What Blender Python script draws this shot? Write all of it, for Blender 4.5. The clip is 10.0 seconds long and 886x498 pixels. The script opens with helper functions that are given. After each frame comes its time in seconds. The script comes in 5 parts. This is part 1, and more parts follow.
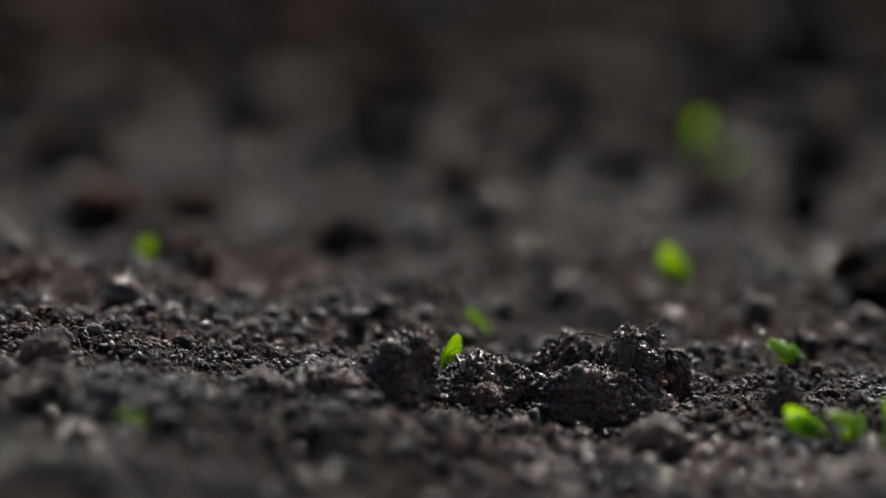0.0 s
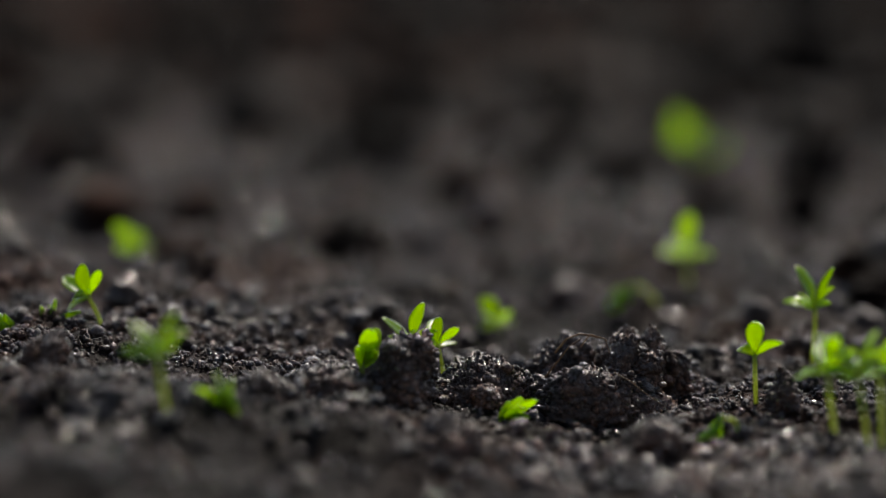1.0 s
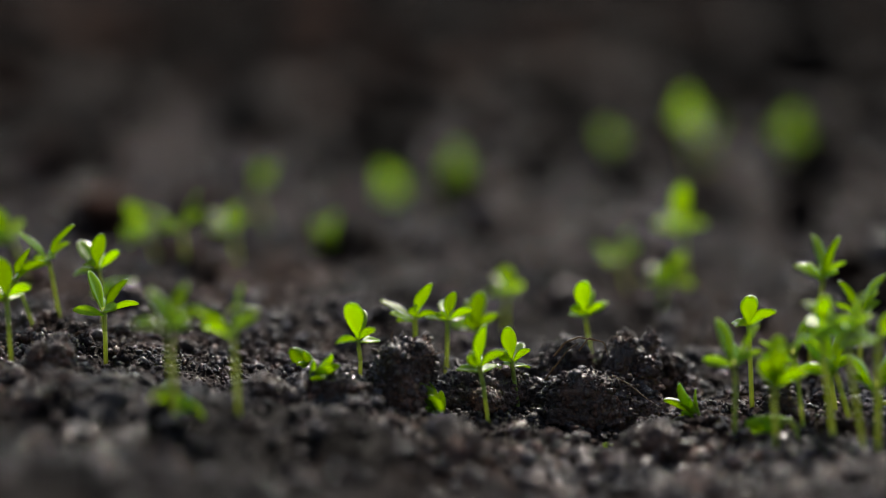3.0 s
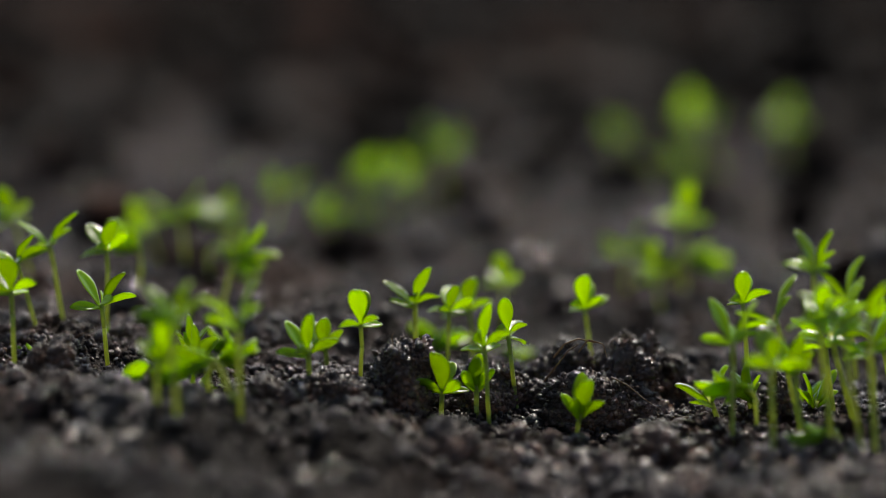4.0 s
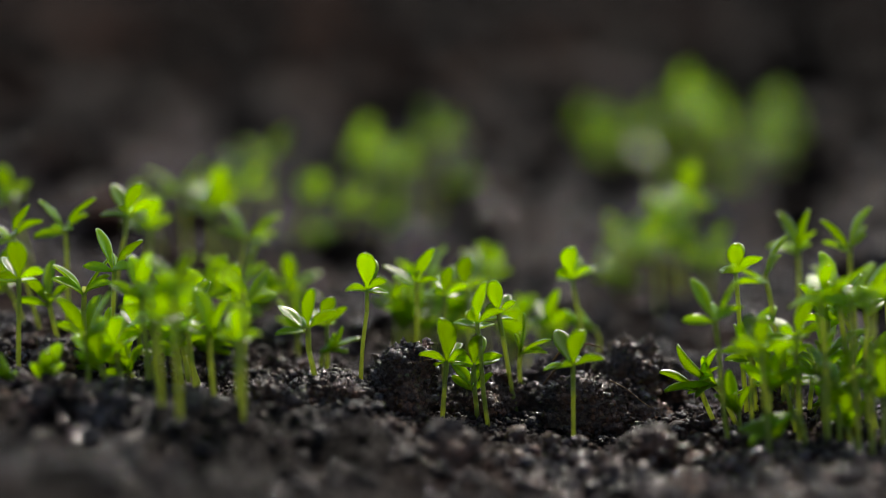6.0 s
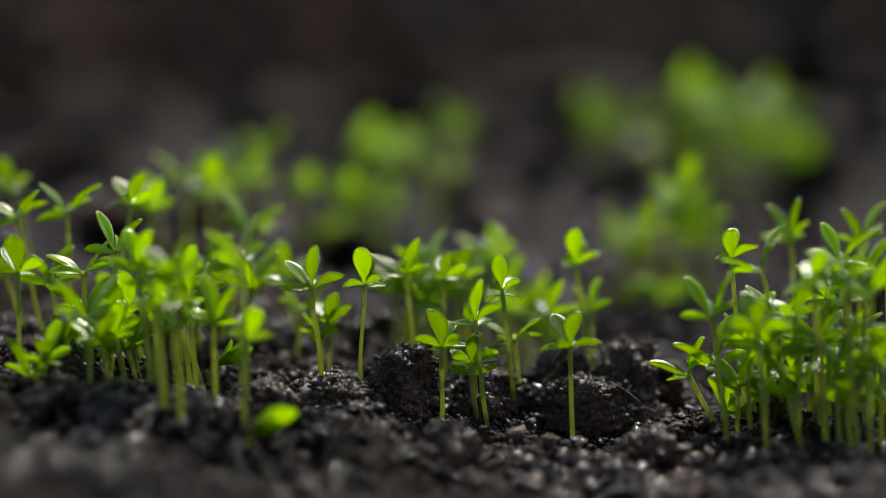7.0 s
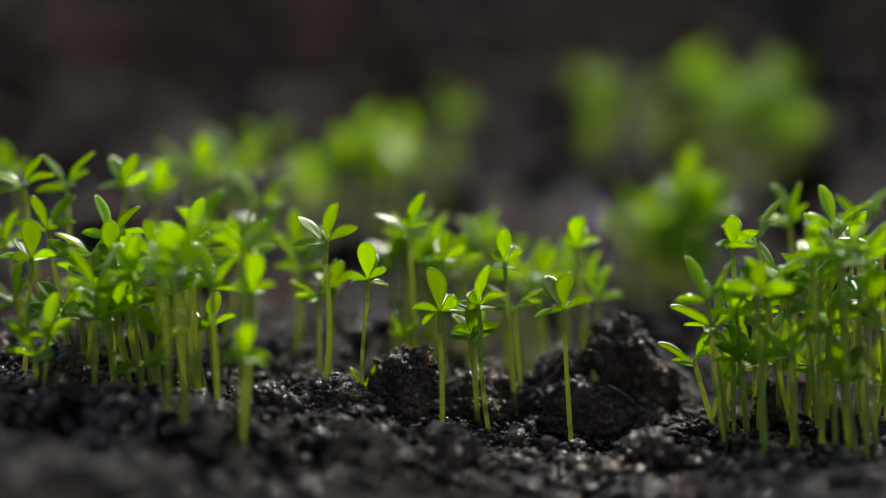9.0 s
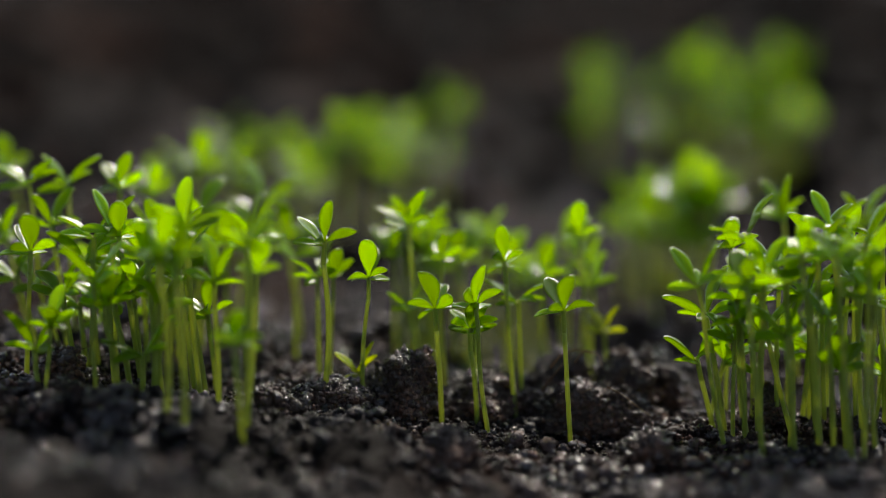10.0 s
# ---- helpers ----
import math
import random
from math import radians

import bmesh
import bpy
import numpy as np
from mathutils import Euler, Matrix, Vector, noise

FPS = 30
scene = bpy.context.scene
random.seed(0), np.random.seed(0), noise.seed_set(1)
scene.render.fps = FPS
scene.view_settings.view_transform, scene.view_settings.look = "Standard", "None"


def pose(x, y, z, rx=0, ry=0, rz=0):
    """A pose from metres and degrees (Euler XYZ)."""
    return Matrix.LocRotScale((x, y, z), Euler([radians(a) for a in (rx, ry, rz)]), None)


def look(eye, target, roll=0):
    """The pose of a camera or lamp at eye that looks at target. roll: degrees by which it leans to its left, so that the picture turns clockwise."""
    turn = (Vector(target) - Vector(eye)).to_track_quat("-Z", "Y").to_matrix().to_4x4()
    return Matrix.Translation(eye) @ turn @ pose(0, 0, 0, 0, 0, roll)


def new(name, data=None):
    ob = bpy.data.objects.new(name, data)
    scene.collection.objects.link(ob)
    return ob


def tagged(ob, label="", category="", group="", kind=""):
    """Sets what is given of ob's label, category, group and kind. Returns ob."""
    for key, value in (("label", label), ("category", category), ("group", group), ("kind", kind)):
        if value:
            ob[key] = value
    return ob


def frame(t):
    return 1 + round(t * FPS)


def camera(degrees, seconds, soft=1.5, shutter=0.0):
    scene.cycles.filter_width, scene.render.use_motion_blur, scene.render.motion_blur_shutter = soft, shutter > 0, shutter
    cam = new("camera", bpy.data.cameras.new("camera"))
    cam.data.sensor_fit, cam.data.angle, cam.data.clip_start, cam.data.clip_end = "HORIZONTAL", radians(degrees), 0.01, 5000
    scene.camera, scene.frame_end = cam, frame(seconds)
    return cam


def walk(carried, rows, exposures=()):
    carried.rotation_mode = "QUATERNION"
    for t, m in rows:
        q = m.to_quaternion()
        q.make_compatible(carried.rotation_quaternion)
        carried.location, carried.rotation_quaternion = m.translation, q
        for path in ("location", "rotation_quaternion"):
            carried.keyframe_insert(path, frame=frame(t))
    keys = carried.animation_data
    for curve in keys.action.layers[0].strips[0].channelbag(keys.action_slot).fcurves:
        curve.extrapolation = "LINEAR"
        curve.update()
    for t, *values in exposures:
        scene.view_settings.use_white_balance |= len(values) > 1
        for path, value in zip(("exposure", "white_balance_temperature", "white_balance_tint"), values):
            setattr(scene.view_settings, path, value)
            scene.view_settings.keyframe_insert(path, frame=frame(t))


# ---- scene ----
# A macro lens looks across a seed bed while cress comes up; the camera slides back a little and tips up.
LENS = 24.0
cam = camera(LENS, 10.0, soft=0.7)
cam.data.dof.use_dof = True
cam.data.dof.focus_distance = 0.4570
cam.data.dof.aperture_fstop = 3.4
cam.data.dof.aperture_blades = 0


def camera_pose(t):
    s = (t - 5.0) / 10.0
    pitch = math.radians(10.275 - 0.58 * s)
    back = 0.0143 + 0.021 * s
    a = math.radians(10.6)
    eye = Vector((0.0, -0.4252 - back * math.cos(a), 0.1131 + back * math.sin(a)))
    return look(eye, eye + Vector((0.0, math.cos(pitch), -math.sin(pitch))))


walk(cam, [(t, camera_pose(t)) for t in (0.0, 2.5, 5.0, 7.5, 10.0)], [(0.0, 0.0, 7200, 14), (10.0, 0.0, 7200, 14)])

# ---- light: a low sun behind the bed, a dim sky ----
SUN_ELEV, SUN_AZ = 45.0, 14.0
world = bpy.data.worlds.new("World")
scene.world = world
world.use_nodes = True
wn = world.node_tree.nodes
sky = wn.new("ShaderNodeTexSky")
sky.sky_type = "NISHITA"
sky.sun_disc = False
sky.sun_elevation = math.radians(SUN_ELEV)
sky.sun_rotation = math.radians(SUN_AZ)
wn["Background"].inputs["Strength"].default_value = 0.14
world.node_tree.links.new(sky.outputs[0], wn["Background"].inputs["Color"])
sun = new("sun", bpy.data.lights.new("sun", "SUN"))
sun.data.energy = 4.8
sun.data.angle = math.radians(1.2)
sun.data.color = (1.0, 0.97, 0.92)
_e, _a = math.radians(SUN_ELEV), math.radians(SUN_AZ)
sun.matrix_world = look((math.sin(_a) * math.cos(_e), math.cos(_a) * math.cos(_e), math.sin(_e)), (0, 0, 0))


# ---- materials ----
def nodes(name):
    m = bpy.data.materials.new(name)
    m.use_nodes = True
    t = m.node_tree
    return m, t, t.nodes["Principled BSDF"], t.nodes["Material Output"]


def ramp(t, fac, stops):
    r = t.nodes.new("ShaderNodeValToRGB")
    e = r.color_ramp.elements
    while len(e) < len(stops):
        e.new(0.5)
    for k, (p, c) in zip(e, stops):
        k.position, k.color = p, (*c, 1)
    t.links.new(fac, r.inputs[0])
    return r.outputs[0]


def noise_tex(t, scale, detail=4.0, rough=0.6, stretch=None):
    n = t.nodes.new("ShaderNodeTexNoise")
    n.inputs["Scale"].default_value, n.inputs["Detail"].default_value, n.inputs["Roughness"].default_value = scale, detail, rough
    c = t.nodes.new("ShaderNodeTexCoord")
    if stretch:
        m = t.nodes.new("ShaderNodeMapping")
        m.inputs["Scale"].default_value = stretch
        t.links.new(c.outputs["Object"], m.inputs["Vector"])
        t.links.new(m.outputs[0], n.inputs["Vector"])
    else:
        t.links.new(c.outputs["Object"], n.inputs["Vector"])
    return n.outputs["Fac"]


def soil_material(name, wet, sheen, tone=1.0, film=0.0, puddle=70, film_rough=0.13, dry_below=0.40, lumpy=0.0, broad=0.0, tint=(1, 1, 1), smooth_film=False):
    m, t, b, out = nodes(name)
    grain = noise_tex(t, 900, 5)
    patch = noise_tex(t, 24, 5, 0.65)
    def shades(*stops):
        return ramp(t, grain, [(p, tuple(c * tone * k for c, k in zip(rgb, tint))) for p, rgb in stops])

    dark = shades((0.3, (0.0060, 0.0039, 0.0032)), (0.55, (0.0185, 0.0120, 0.0099)), (0.75, (0.038, 0.0250, 0.0205)))
    brown = shades((0.3, (0.020, 0.0092, 0.0060)), (0.6, (0.070, 0.0350, 0.0225)), (0.8, (0.132, 0.072, 0.048)))
    mix = t.nodes.new("ShaderNodeMix")
    mix.data_type = "RGBA"
    pf = ramp(t, patch, [(0.43, (0, 0, 0)), (0.57, (1, 1, 1))])
    t.links.new(pf, mix.inputs["Factor"])
    t.links.new(dark, mix.inputs["A"])
    t.links.new(brown, mix.inputs["B"])
    # each loose lump has a tone of its own
    lump = t.nodes.new("ShaderNodeNewGeometry").outputs["Random Per Island"]
    own = t.nodes.new("ShaderNodeMix")
    own.data_type, own.blend_type = "RGBA", "MULTIPLY"
    own.inputs["Factor"].default_value = 1.0
    t.links.new(mix.outputs["Result"], own.inputs["A"])
    low, high = 1 - lumpy * 0.8, 1 + lumpy * 2.2
    tone_of = ramp(t, lump, [(0.0, (low,) * 3), (0.38, (low * 1.3,) * 3), (0.44, (1, 1, 1)), (0.66, (high * 0.98, high, high * 1.05)),
                             (0.69, (low, low * 0.9, low * 0.85)), (0.80, (low, low * 0.9, low * 0.85)), (0.86, (high, high * 0.84, high * 0.74)), (1.0, (high * 0.8, high * 0.68, high * 0.6))])
    t.links.new(tone_of, own.inputs["B"])
    # broad darker and paler drifts of tone over the bed, drawn long towards the back
    drift = t.nodes.new("ShaderNodeMix")
    drift.data_type, drift.blend_type = "RGBA", "MULTIPLY"
    drift.inputs["Factor"].default_value = 1.0
    t.links.new(own.outputs["Result"], drift.inputs["A"])
    # pale and dark factors of the drifts; noise alone sets where each falls
    dry, drift_dark = 1 + broad * 0.8, 1 - broad * 0.88
    t.links.new(ramp(t, noise_tex(t, 20, 2, 0.5, (1, 0.2, 1)), [(0.43, (drift_dark,) * 3), (0.58, (dry * 1.10, dry, dry * 0.92))]), drift.inputs["B"])
    t.links.new(drift.outputs["Result"], b.inputs["Base Color"])
    damp = noise_tex(t, 120, 3)
    rr = ramp(t, damp, [(0.35, (wet, wet, wet)), (0.65, (0.85, 0.85, 0.85))])
    t.links.new(rr, b.inputs["Roughness"])
    b.inputs["Specular IOR Level"].default_value = sheen
    grit = t.nodes.new("ShaderNodeBump")
    grit.inputs["Strength"].default_value, grit.inputs["Distance"].default_value = 1.0, 0.0011
    t.links.new(noise_tex(t, 750, 4, 0.7), grit.inputs["Height"])
    bump = t.nodes.new("ShaderNodeBump")
    bump.inputs["Strength"].default_value, bump.inputs["Distance"].default_value = 0.8, 0.0004
    t.links.new(noise_tex(t, 2600, 3), bump.inputs["Height"])
    t.links.new(grit.outputs[0], bump.inputs["Normal"])
    t.links.new(bump.outputs[0], b.inputs["Normal"])
    if film:
        # a film of water in patches
        water = ramp(t, noise_tex(t, puddle, 4), [(dry_below, (0.0,) * 3), (dry_below + 0.16, (film,) * 3)])
        t.links.new(water, b.inputs["Coat Weight"])
        b.inputs["Coat Roughness"].default_value = film_rough
        if not smooth_film:
            t.links.new(bump.outputs[0], b.inputs["Coat Normal"])
    return m


def leaf_material(name, upper, lower, through_colour, gloss, translucency, vary=0.22):
    m, t, b, out = nodes(name)
    rnd = t.nodes.new("ShaderNodeObjectInfo").outputs["Random"]
    n = noise_tex(t, 500, 3)
    col = ramp(t, n, [(0.3, lower), (0.7, upper)])
    hsv = t.nodes.new("ShaderNodeHueSaturation")
    mr = t.nodes.new("ShaderNodeMapRange")
    mr.inputs["To Min"].default_value, mr.inputs["To Max"].default_value = 0.97 - vary, 0.97 + vary
    t.links.new(rnd, mr.inputs["Value"])
    t.links.new(mr.outputs[0], hsv.inputs["Value"])
    t.links.new(col, hsv.inputs["Color"])
    t.links.new(hsv.outputs[0], b.inputs["Base Color"])
    b.inputs["Roughness"].default_value = 0.7
    b.inputs["Specular IOR Level"].default_value = 0.0
    bump = t.nodes.new("ShaderNodeBump")
    bump.inputs["Strength"].default_value, bump.inputs["Distance"].default_value = 0.3, 0.0002
    t.links.new(noise_tex(t, 1800, 2), bump.inputs["Height"])
    t.links.new(bump.outputs[0], b.inputs["Normal"])
    tr = t.nodes.new("ShaderNodeBsdfTranslucent")
    th = t.nodes.new("ShaderNodeHueSaturation")
    th.inputs["Color"].default_value = (*through_colour, 1)
    t.links.new(mr.outputs[0], th.inputs["Value"])
    t.links.new(th.outputs[0], tr.inputs["Color"])
    mx = t.nodes.new("ShaderNodeMixShader")
    mx.inputs[0].default_value = translucency
    t.links.new(b.outputs[0], mx.inputs[1])
    t.links.new(tr.outputs[0], mx.inputs[2])
    skin = t.nodes.new("ShaderNodeBsdfGlossy")
    skin.inputs["Roughness"].default_value = gloss
    t.links.new(bump.outputs[0], skin.inputs["Normal"])
    rim = t.nodes.new("ShaderNodeFresnel")
    rim.inputs["IOR"].default_value = 1.33
    top = t.nodes.new("ShaderNodeMixShader")
    thin = t.nodes.new("ShaderNodeMath")
    thin.operation = "MULTIPLY"
    thin.inputs[1].default_value = 0.8
    t.links.new(rim.outputs[0], thin.inputs[0])
    t.links.new(thin.outputs[0], top.inputs[0])
    t.links.new(mx.outputs[0], top.inputs[1])
    t.links.new(skin.outputs[0], top.inputs[2])
    t.links.new(top.outputs[0], out.inputs["Surface"])
    return m


SOIL = soil_material("damp_soil", 0.5, 0.05, 0.26, 0.2, 60, 0.22, 0.53, 0.0, 0.9)
CRUMB = soil_material("soil_crumb", 0.35, 0.22, 0.66, 1.0, 90, 0.13, 0.40, 0.6)
CLOD = soil_material("moist_clod", 0.4, 0.15, 1.9, 1.0, 160, 0.19, 0.34, 0.4, 0.0, (0.90, 0.96, 0.94))
DRY = soil_material("dry_soil_lump", 0.6, 0.04, 0.24, 0.14, 60, 0.22, 0.54, 1.0, 1.0)
WET = soil_material("wet_nugget", 0.35, 0.35, 1.3, 1.0, 120, 0.20, 0.36, 0.6, smooth_film=True)
LEAF = leaf_material("cress_leaf", (0.098, 0.26, 0.002), (0.070, 0.19, 0.001), (0.68, 0.92, 0.005), 0.33, 0.67)
YOUNG = leaf_material("young_leaf", (0.22, 0.32, 0.005), (0.16, 0.24, 0.003), (0.90, 0.97, 0.015), 0.31, 0.68)
STEM = leaf_material("cress_stem", (0.27, 0.34, 0.08), (0.18, 0.26, 0.045), (0.78, 0.86, 0.20), 0.42, 0.48, 0.04)
FIBRE = leaf_material("dry_fibre", (0.22, 0.11, 0.05), (0.14, 0.07, 0.03), (0.2, 0.1, 0.04), 0.6, 0.1)
# ---- the lie of the soil ----
def lattice(x, y, size, seed):
    """Smooth value noise in -1..1 over the plan, with cells of that size."""
    u, v = x / size, y / size
    i, j = np.floor(u).astype(np.int64), np.floor(v).astype(np.int64)
    fu, fv = u - i, v - j
    fu, fv = fu * fu * (3 - 2 * fu), fv * fv * (3 - 2 * fv)

    def h(a, b):
        n = (a * 374761393 + b * 668265263 + seed * 974634777) & 0x7FFFFFFF
        n = ((n ^ (n >> 13)) * 1274126177) & 0x7FFFFFFF
        return ((n ^ (n >> 16)) & 0xFFFF) / 32767.5 - 1

    return (h(i, j) * (1 - fu) + h(i + 1, j) * fu) * (1 - fv) + (h(i, j + 1) * (1 - fu) + h(i + 1, j + 1) * fu) * fv


def bump_at(x, y, cx, cy, rx, ry, height):
    return height * np.exp(-(((x - cx) / rx) ** 2 + ((y - cy) / ry) ** 2))


def lie(x, y):
    """The broad level of the bed: higher at one end, with a mound in front."""
    cross = np.interp(x, (-0.12, -0.077, -0.055, -0.033, -0.016, -0.002, 0.010, 0.026, 0.040, 0.058, 0.12),
                      (0.0130, 0.0115, 0.0080, 0.0045, 0.0040, 0.0, -0.0025, -0.0042, -0.0036, -0.0008, 0.0))
    fade = np.clip((0.22 - y) / 0.15, 0, 1)
    z = cross * fade
    z = z + bump_at(x, y, -0.070, -0.085, 0.034, 0.022, 0.009)
    z = z + bump_at(x, y, -0.060, -0.036, 0.018, 0.016, 0.0058)
    # mounds close before the lens
    z = z + bump_at(x, y, -0.058, -0.185, 0.034, 0.060, 0.0335) + bump_at(x, y, -0.012, -0.140, 0.022, 0.036, 0.0170) + bump_at(x, y, 0.066, -0.135, 0.030, 0.036, 0.0180)
    z = z + bump_at(x, y, 0.085, -0.060, 0.030, 0.018, 0.001)
    z = z + bump_at(x, y, 0.030, -0.062, 0.055, 0.014, 0.0020) * (1 + 0.4 * lattice(x, y, 0.015, 23))
    # the front falls away before the higher end
    drop = np.clip((-0.026 - y) / 0.032, 0, 1)
    z = z - 0.005 * drop * drop * (3 - 2 * drop) * np.clip((0.008 - x) / 0.02, 0, 1)
    return z


def ground_height(x, y):
    far = 0.45 * np.clip((y - 0.015) / 0.09, 0.0, 1.0) + 0.1 * np.clip((y - 0.22) / 0.3, 0.0, 1.0) + 0.1 * np.clip((y - 0.5) / 0.3, 0.0, 1.0) + np.clip((-y - 0.02) / 0.05, 0.0, 0.3)
    lump = np.abs(lattice(x, y, 0.060, 3)) * 0.011 + np.abs(lattice(x + y * 0.3, y, 0.027, 5)) * 0.016 - 0.009
    near = np.clip((0.6 - np.abs(x)) / 0.2, 0, 1) * np.clip((2.9 - y) / 0.3, 0, 1) * np.clip((y + 0.3) / 0.1, 0, 1)
    z = far * lump + lattice(x, y, 0.017, 7) * (0.0014 + 0.003 * far) + lattice(x + 0.4 * y, y, 0.0075, 11) * (0.0013 + 0.0015 * far)
    z = z + np.abs(lattice(x, y + 0.3 * x, 0.0040, 12)) * 0.0016 + np.abs(lattice(x - 0.5 * y, y, 0.0021, 13)) * 0.0009
    return lie(x, y) + near * (z + lattice(x, y, 0.0011, 17) * 0.00035) - 0.0020


def grid_mesh(name, xs, ys, material):
    X, Y = np.meshgrid(xs, ys)
    Z = ground_height(X, Y)
    nx, ny = len(xs), len(ys)
    verts = np.stack([X, Y, Z], -1).reshape(-1, 3)
    k = (np.arange(ny - 1)[:, None] * nx + np.arange(nx - 1)[None, :]).reshape(-1)
    faces = np.stack([k, k + 1, k + nx + 1, k + nx], -1)
    me = bpy.data.meshes.new(name)
    me.from_pydata(verts.tolist(), [], faces.tolist())
    me.polygons.foreach_set("use_smooth", [True] * len(me.polygons))
    me.materials.append(material)
    return me


def soil_bed():
    def steps(parts):
        out = []
        for a, b, s in parts:
            out.append(np.arange(a, b, s))
        return np.concatenate(out)

    xs = steps([(-9.0, -1.4, 0.4), (-1.4, -0.6, 0.05), (-0.6, -0.13, 0.006), (-0.13, 0.13, 0.001), (0.13, 0.6, 0.006), (0.6, 1.41, 0.05), (1.6, 9.0, 0.4)])
    ys = steps([(-6.0, -1.0, 0.4), (-1.0, -0.3, 0.05), (-0.3, -0.06, 0.0025), (-0.06, 0.07, 0.001), (0.07, 0.2, 0.002), (0.2, 1.0, 0.005), (1.0, 2.9, 0.012), (2.9, 3.6, 0.05), (3.8, 16.0, 0.4)])
    ob = new("ground", grid_mesh("ground", xs, ys, SOIL))
    tagged(ob, "dark brown damp potting soil with an uneven crumbly surface", "soil", kind="structure")
    return ob


def noise3(P, size, seed):
    """Smooth value noise in -1..1 at points of space."""
    Q = P / size + seed * 0.37
    I = np.floor(Q).astype(np.int64)
    f = Q - I
    f = f * f * (3 - 2 * f)
    total = 0.0
    for a in (0, 1):
        for b in (0, 1):
            for c in (0, 1):
                n = ((I[..., 0] + a) * 374761393 + (I[..., 1] + b) * 668265263 + (I[..., 2] + c) * 2147483647 + seed * 974634777) & 0x7FFFFFFF
                n = ((n ^ (n >> 13)) * 1274126177) & 0x7FFFFFFF
                h = ((n ^ (n >> 16)) & 0xFFFF) / 32767.5 - 1
                w = (f[..., 0] if a else 1 - f[..., 0]) * (f[..., 1] if b else 1 - f[..., 1]) * (f[..., 2] if c else 1 - f[..., 2])
                total = total + h * w
    return total


ICO = {}


def ico(level):
    if level not in ICO:
        bm = bmesh.new()
        bmesh.ops.create_icosphere(bm, subdivisions=level, radius=1)
        ICO[level] = (np.array([v.co[:] for v in bm.verts]), np.array([[v.index for v in f.verts] for f in bm.faces]))
        bm.free()
    return ICO[level]


def lumps(name, places, radii, rng, level, material, parent=None, flat=1.0):
    """Many uneven little lumps in one mesh."""
    v0, f0 = ico(level)
    n, k = len(places), len(v0)
    shift = rng.uniform(-50, 50, (n, 1, 3))
    Q = v0[None] + shift
    k2 = 1 + 0.45 * noise3(Q, 1.1, 3) + 0.30 * noise3(Q, 0.55, 4) + (0.16 * noise3(Q, 0.27, 5) if level > 1 else 0) + (0.10 * noise3(Q, 0.13, 6) if level > 2 else 0)
    sq = rng.uniform(0.6, 1.25, (n, 1, 3)) * np.array([1.0, 1.0, flat])
    V = (v0[None] * radii[:, None, None] * k2[..., None] * sq + places[:, None]).reshape(-1, 3)
    F = (f0[None] + (np.arange(n) * k)[:, None, None]).reshape(-1, 3)
    me = bpy.data.meshes.new(name)
    me.from_pydata(V.tolist(), [], F.tolist())
    me.polygons.foreach_set("use_smooth", [True] * len(me.polygons))
    me.materials.append(material)
    ob = new(name, me)
    if parent:
        ob.parent = parent
    return ob


def crumbs():
    rng = np.random.default_rng(4)

    def strew(n, x0, x1, y0, y1, r0, r1, level, name, label, material, power=3, flat=1.0):
        x, y = rng.uniform(x0, x1, n), rng.uniform(y0, y1, n)
        r = (r0 + (r1 - r0) * rng.random(n) ** power) * (np.clip(0.32 + 0.5 * y, 0, 1) if y1 > 1 else 1)
        P = np.stack([x, y, ground_height(x, y) + r * rng.uniform(-0.2, 0.7, n)], -1)
        tagged(lumps(name, P, r, rng, level, material, None, flat), label, "soil", kind="stuff")

    strew(19000, -0.115, 0.115, -0.035, 0.045, 0.00016, 0.0009, 1, "soil_crumbs", "fine dark wet crumbs strewn over the potting soil", CRUMB)
    # little heaps of crumbs stuck together
    heaps, each = 1000, 26
    hx, hy = rng.uniform(-0.115, 0.115, heaps), rng.uniform(-0.105, 0.065, heaps)
    R = (0.0007 + 0.0022 * rng.random(heaps) ** 2) * (1 + 8 * np.clip(-0.03 - hy, 0, 0.05))
    way = rng.normal(size=(heaps, each, 3))
    way = way / np.linalg.norm(way, axis=-1, keepdims=True)
    way[..., 2] = np.abs(way[..., 2]) * 0.8
    C = np.stack([hx, hy, ground_height(hx, hy)], -1)
    P = (C[:, None] + way * R[:, None, None] * rng.uniform(0.5, 1.0, (heaps, each, 1))).reshape(-1, 3)
    r = np.repeat(R, each) * rng.uniform(0.15, 0.42, heaps * each)
    tagged(lumps("crumb_heaps", P, r, rng, 1, CRUMB), "small heaps of dark wet crumbs stuck together", "soil", kind="stuff")
    strew(1500, -0.125, 0.125, -0.09, 0.07, 0.0005, 0.0019, 2, "soil_nuggets", "dark uneven nuggets of damp potting soil", CRUMB)
    strew(2200, 0.014, 0.12, -0.105, -0.020, 0.0004, 0.0018, 2, "wet_nuggets", "glistening wet nuggets of soil along the front", WET)
    strew(1000, -0.112, 0.0, -0.035, 0.10, 0.0004, 0.0013, 2, "wet_crumbs", "small glistening wet crumbs between the lumps", WET)
    strew(240, -0.073, -0.058, -0.048, -0.034, 0.0005, 0.0015, 2, "wet_nuggets", "glistening wet nuggets heaped on the damp soil", WET)
    strew(11500, -0.21, 0.21, 0.04, 0.55, 0.0006, 0.0026, 1, "soil_lumps", "dark lumps of damp soil lying about the bed", CRUMB)
    strew(1000, -0.44, 0.44, 0.22, 2.3, 0.010, 0.028, 3, "distant_soil_lumps", "blurred brown lumps of soil far back on the bed", DRY, 1.0, 0.95)


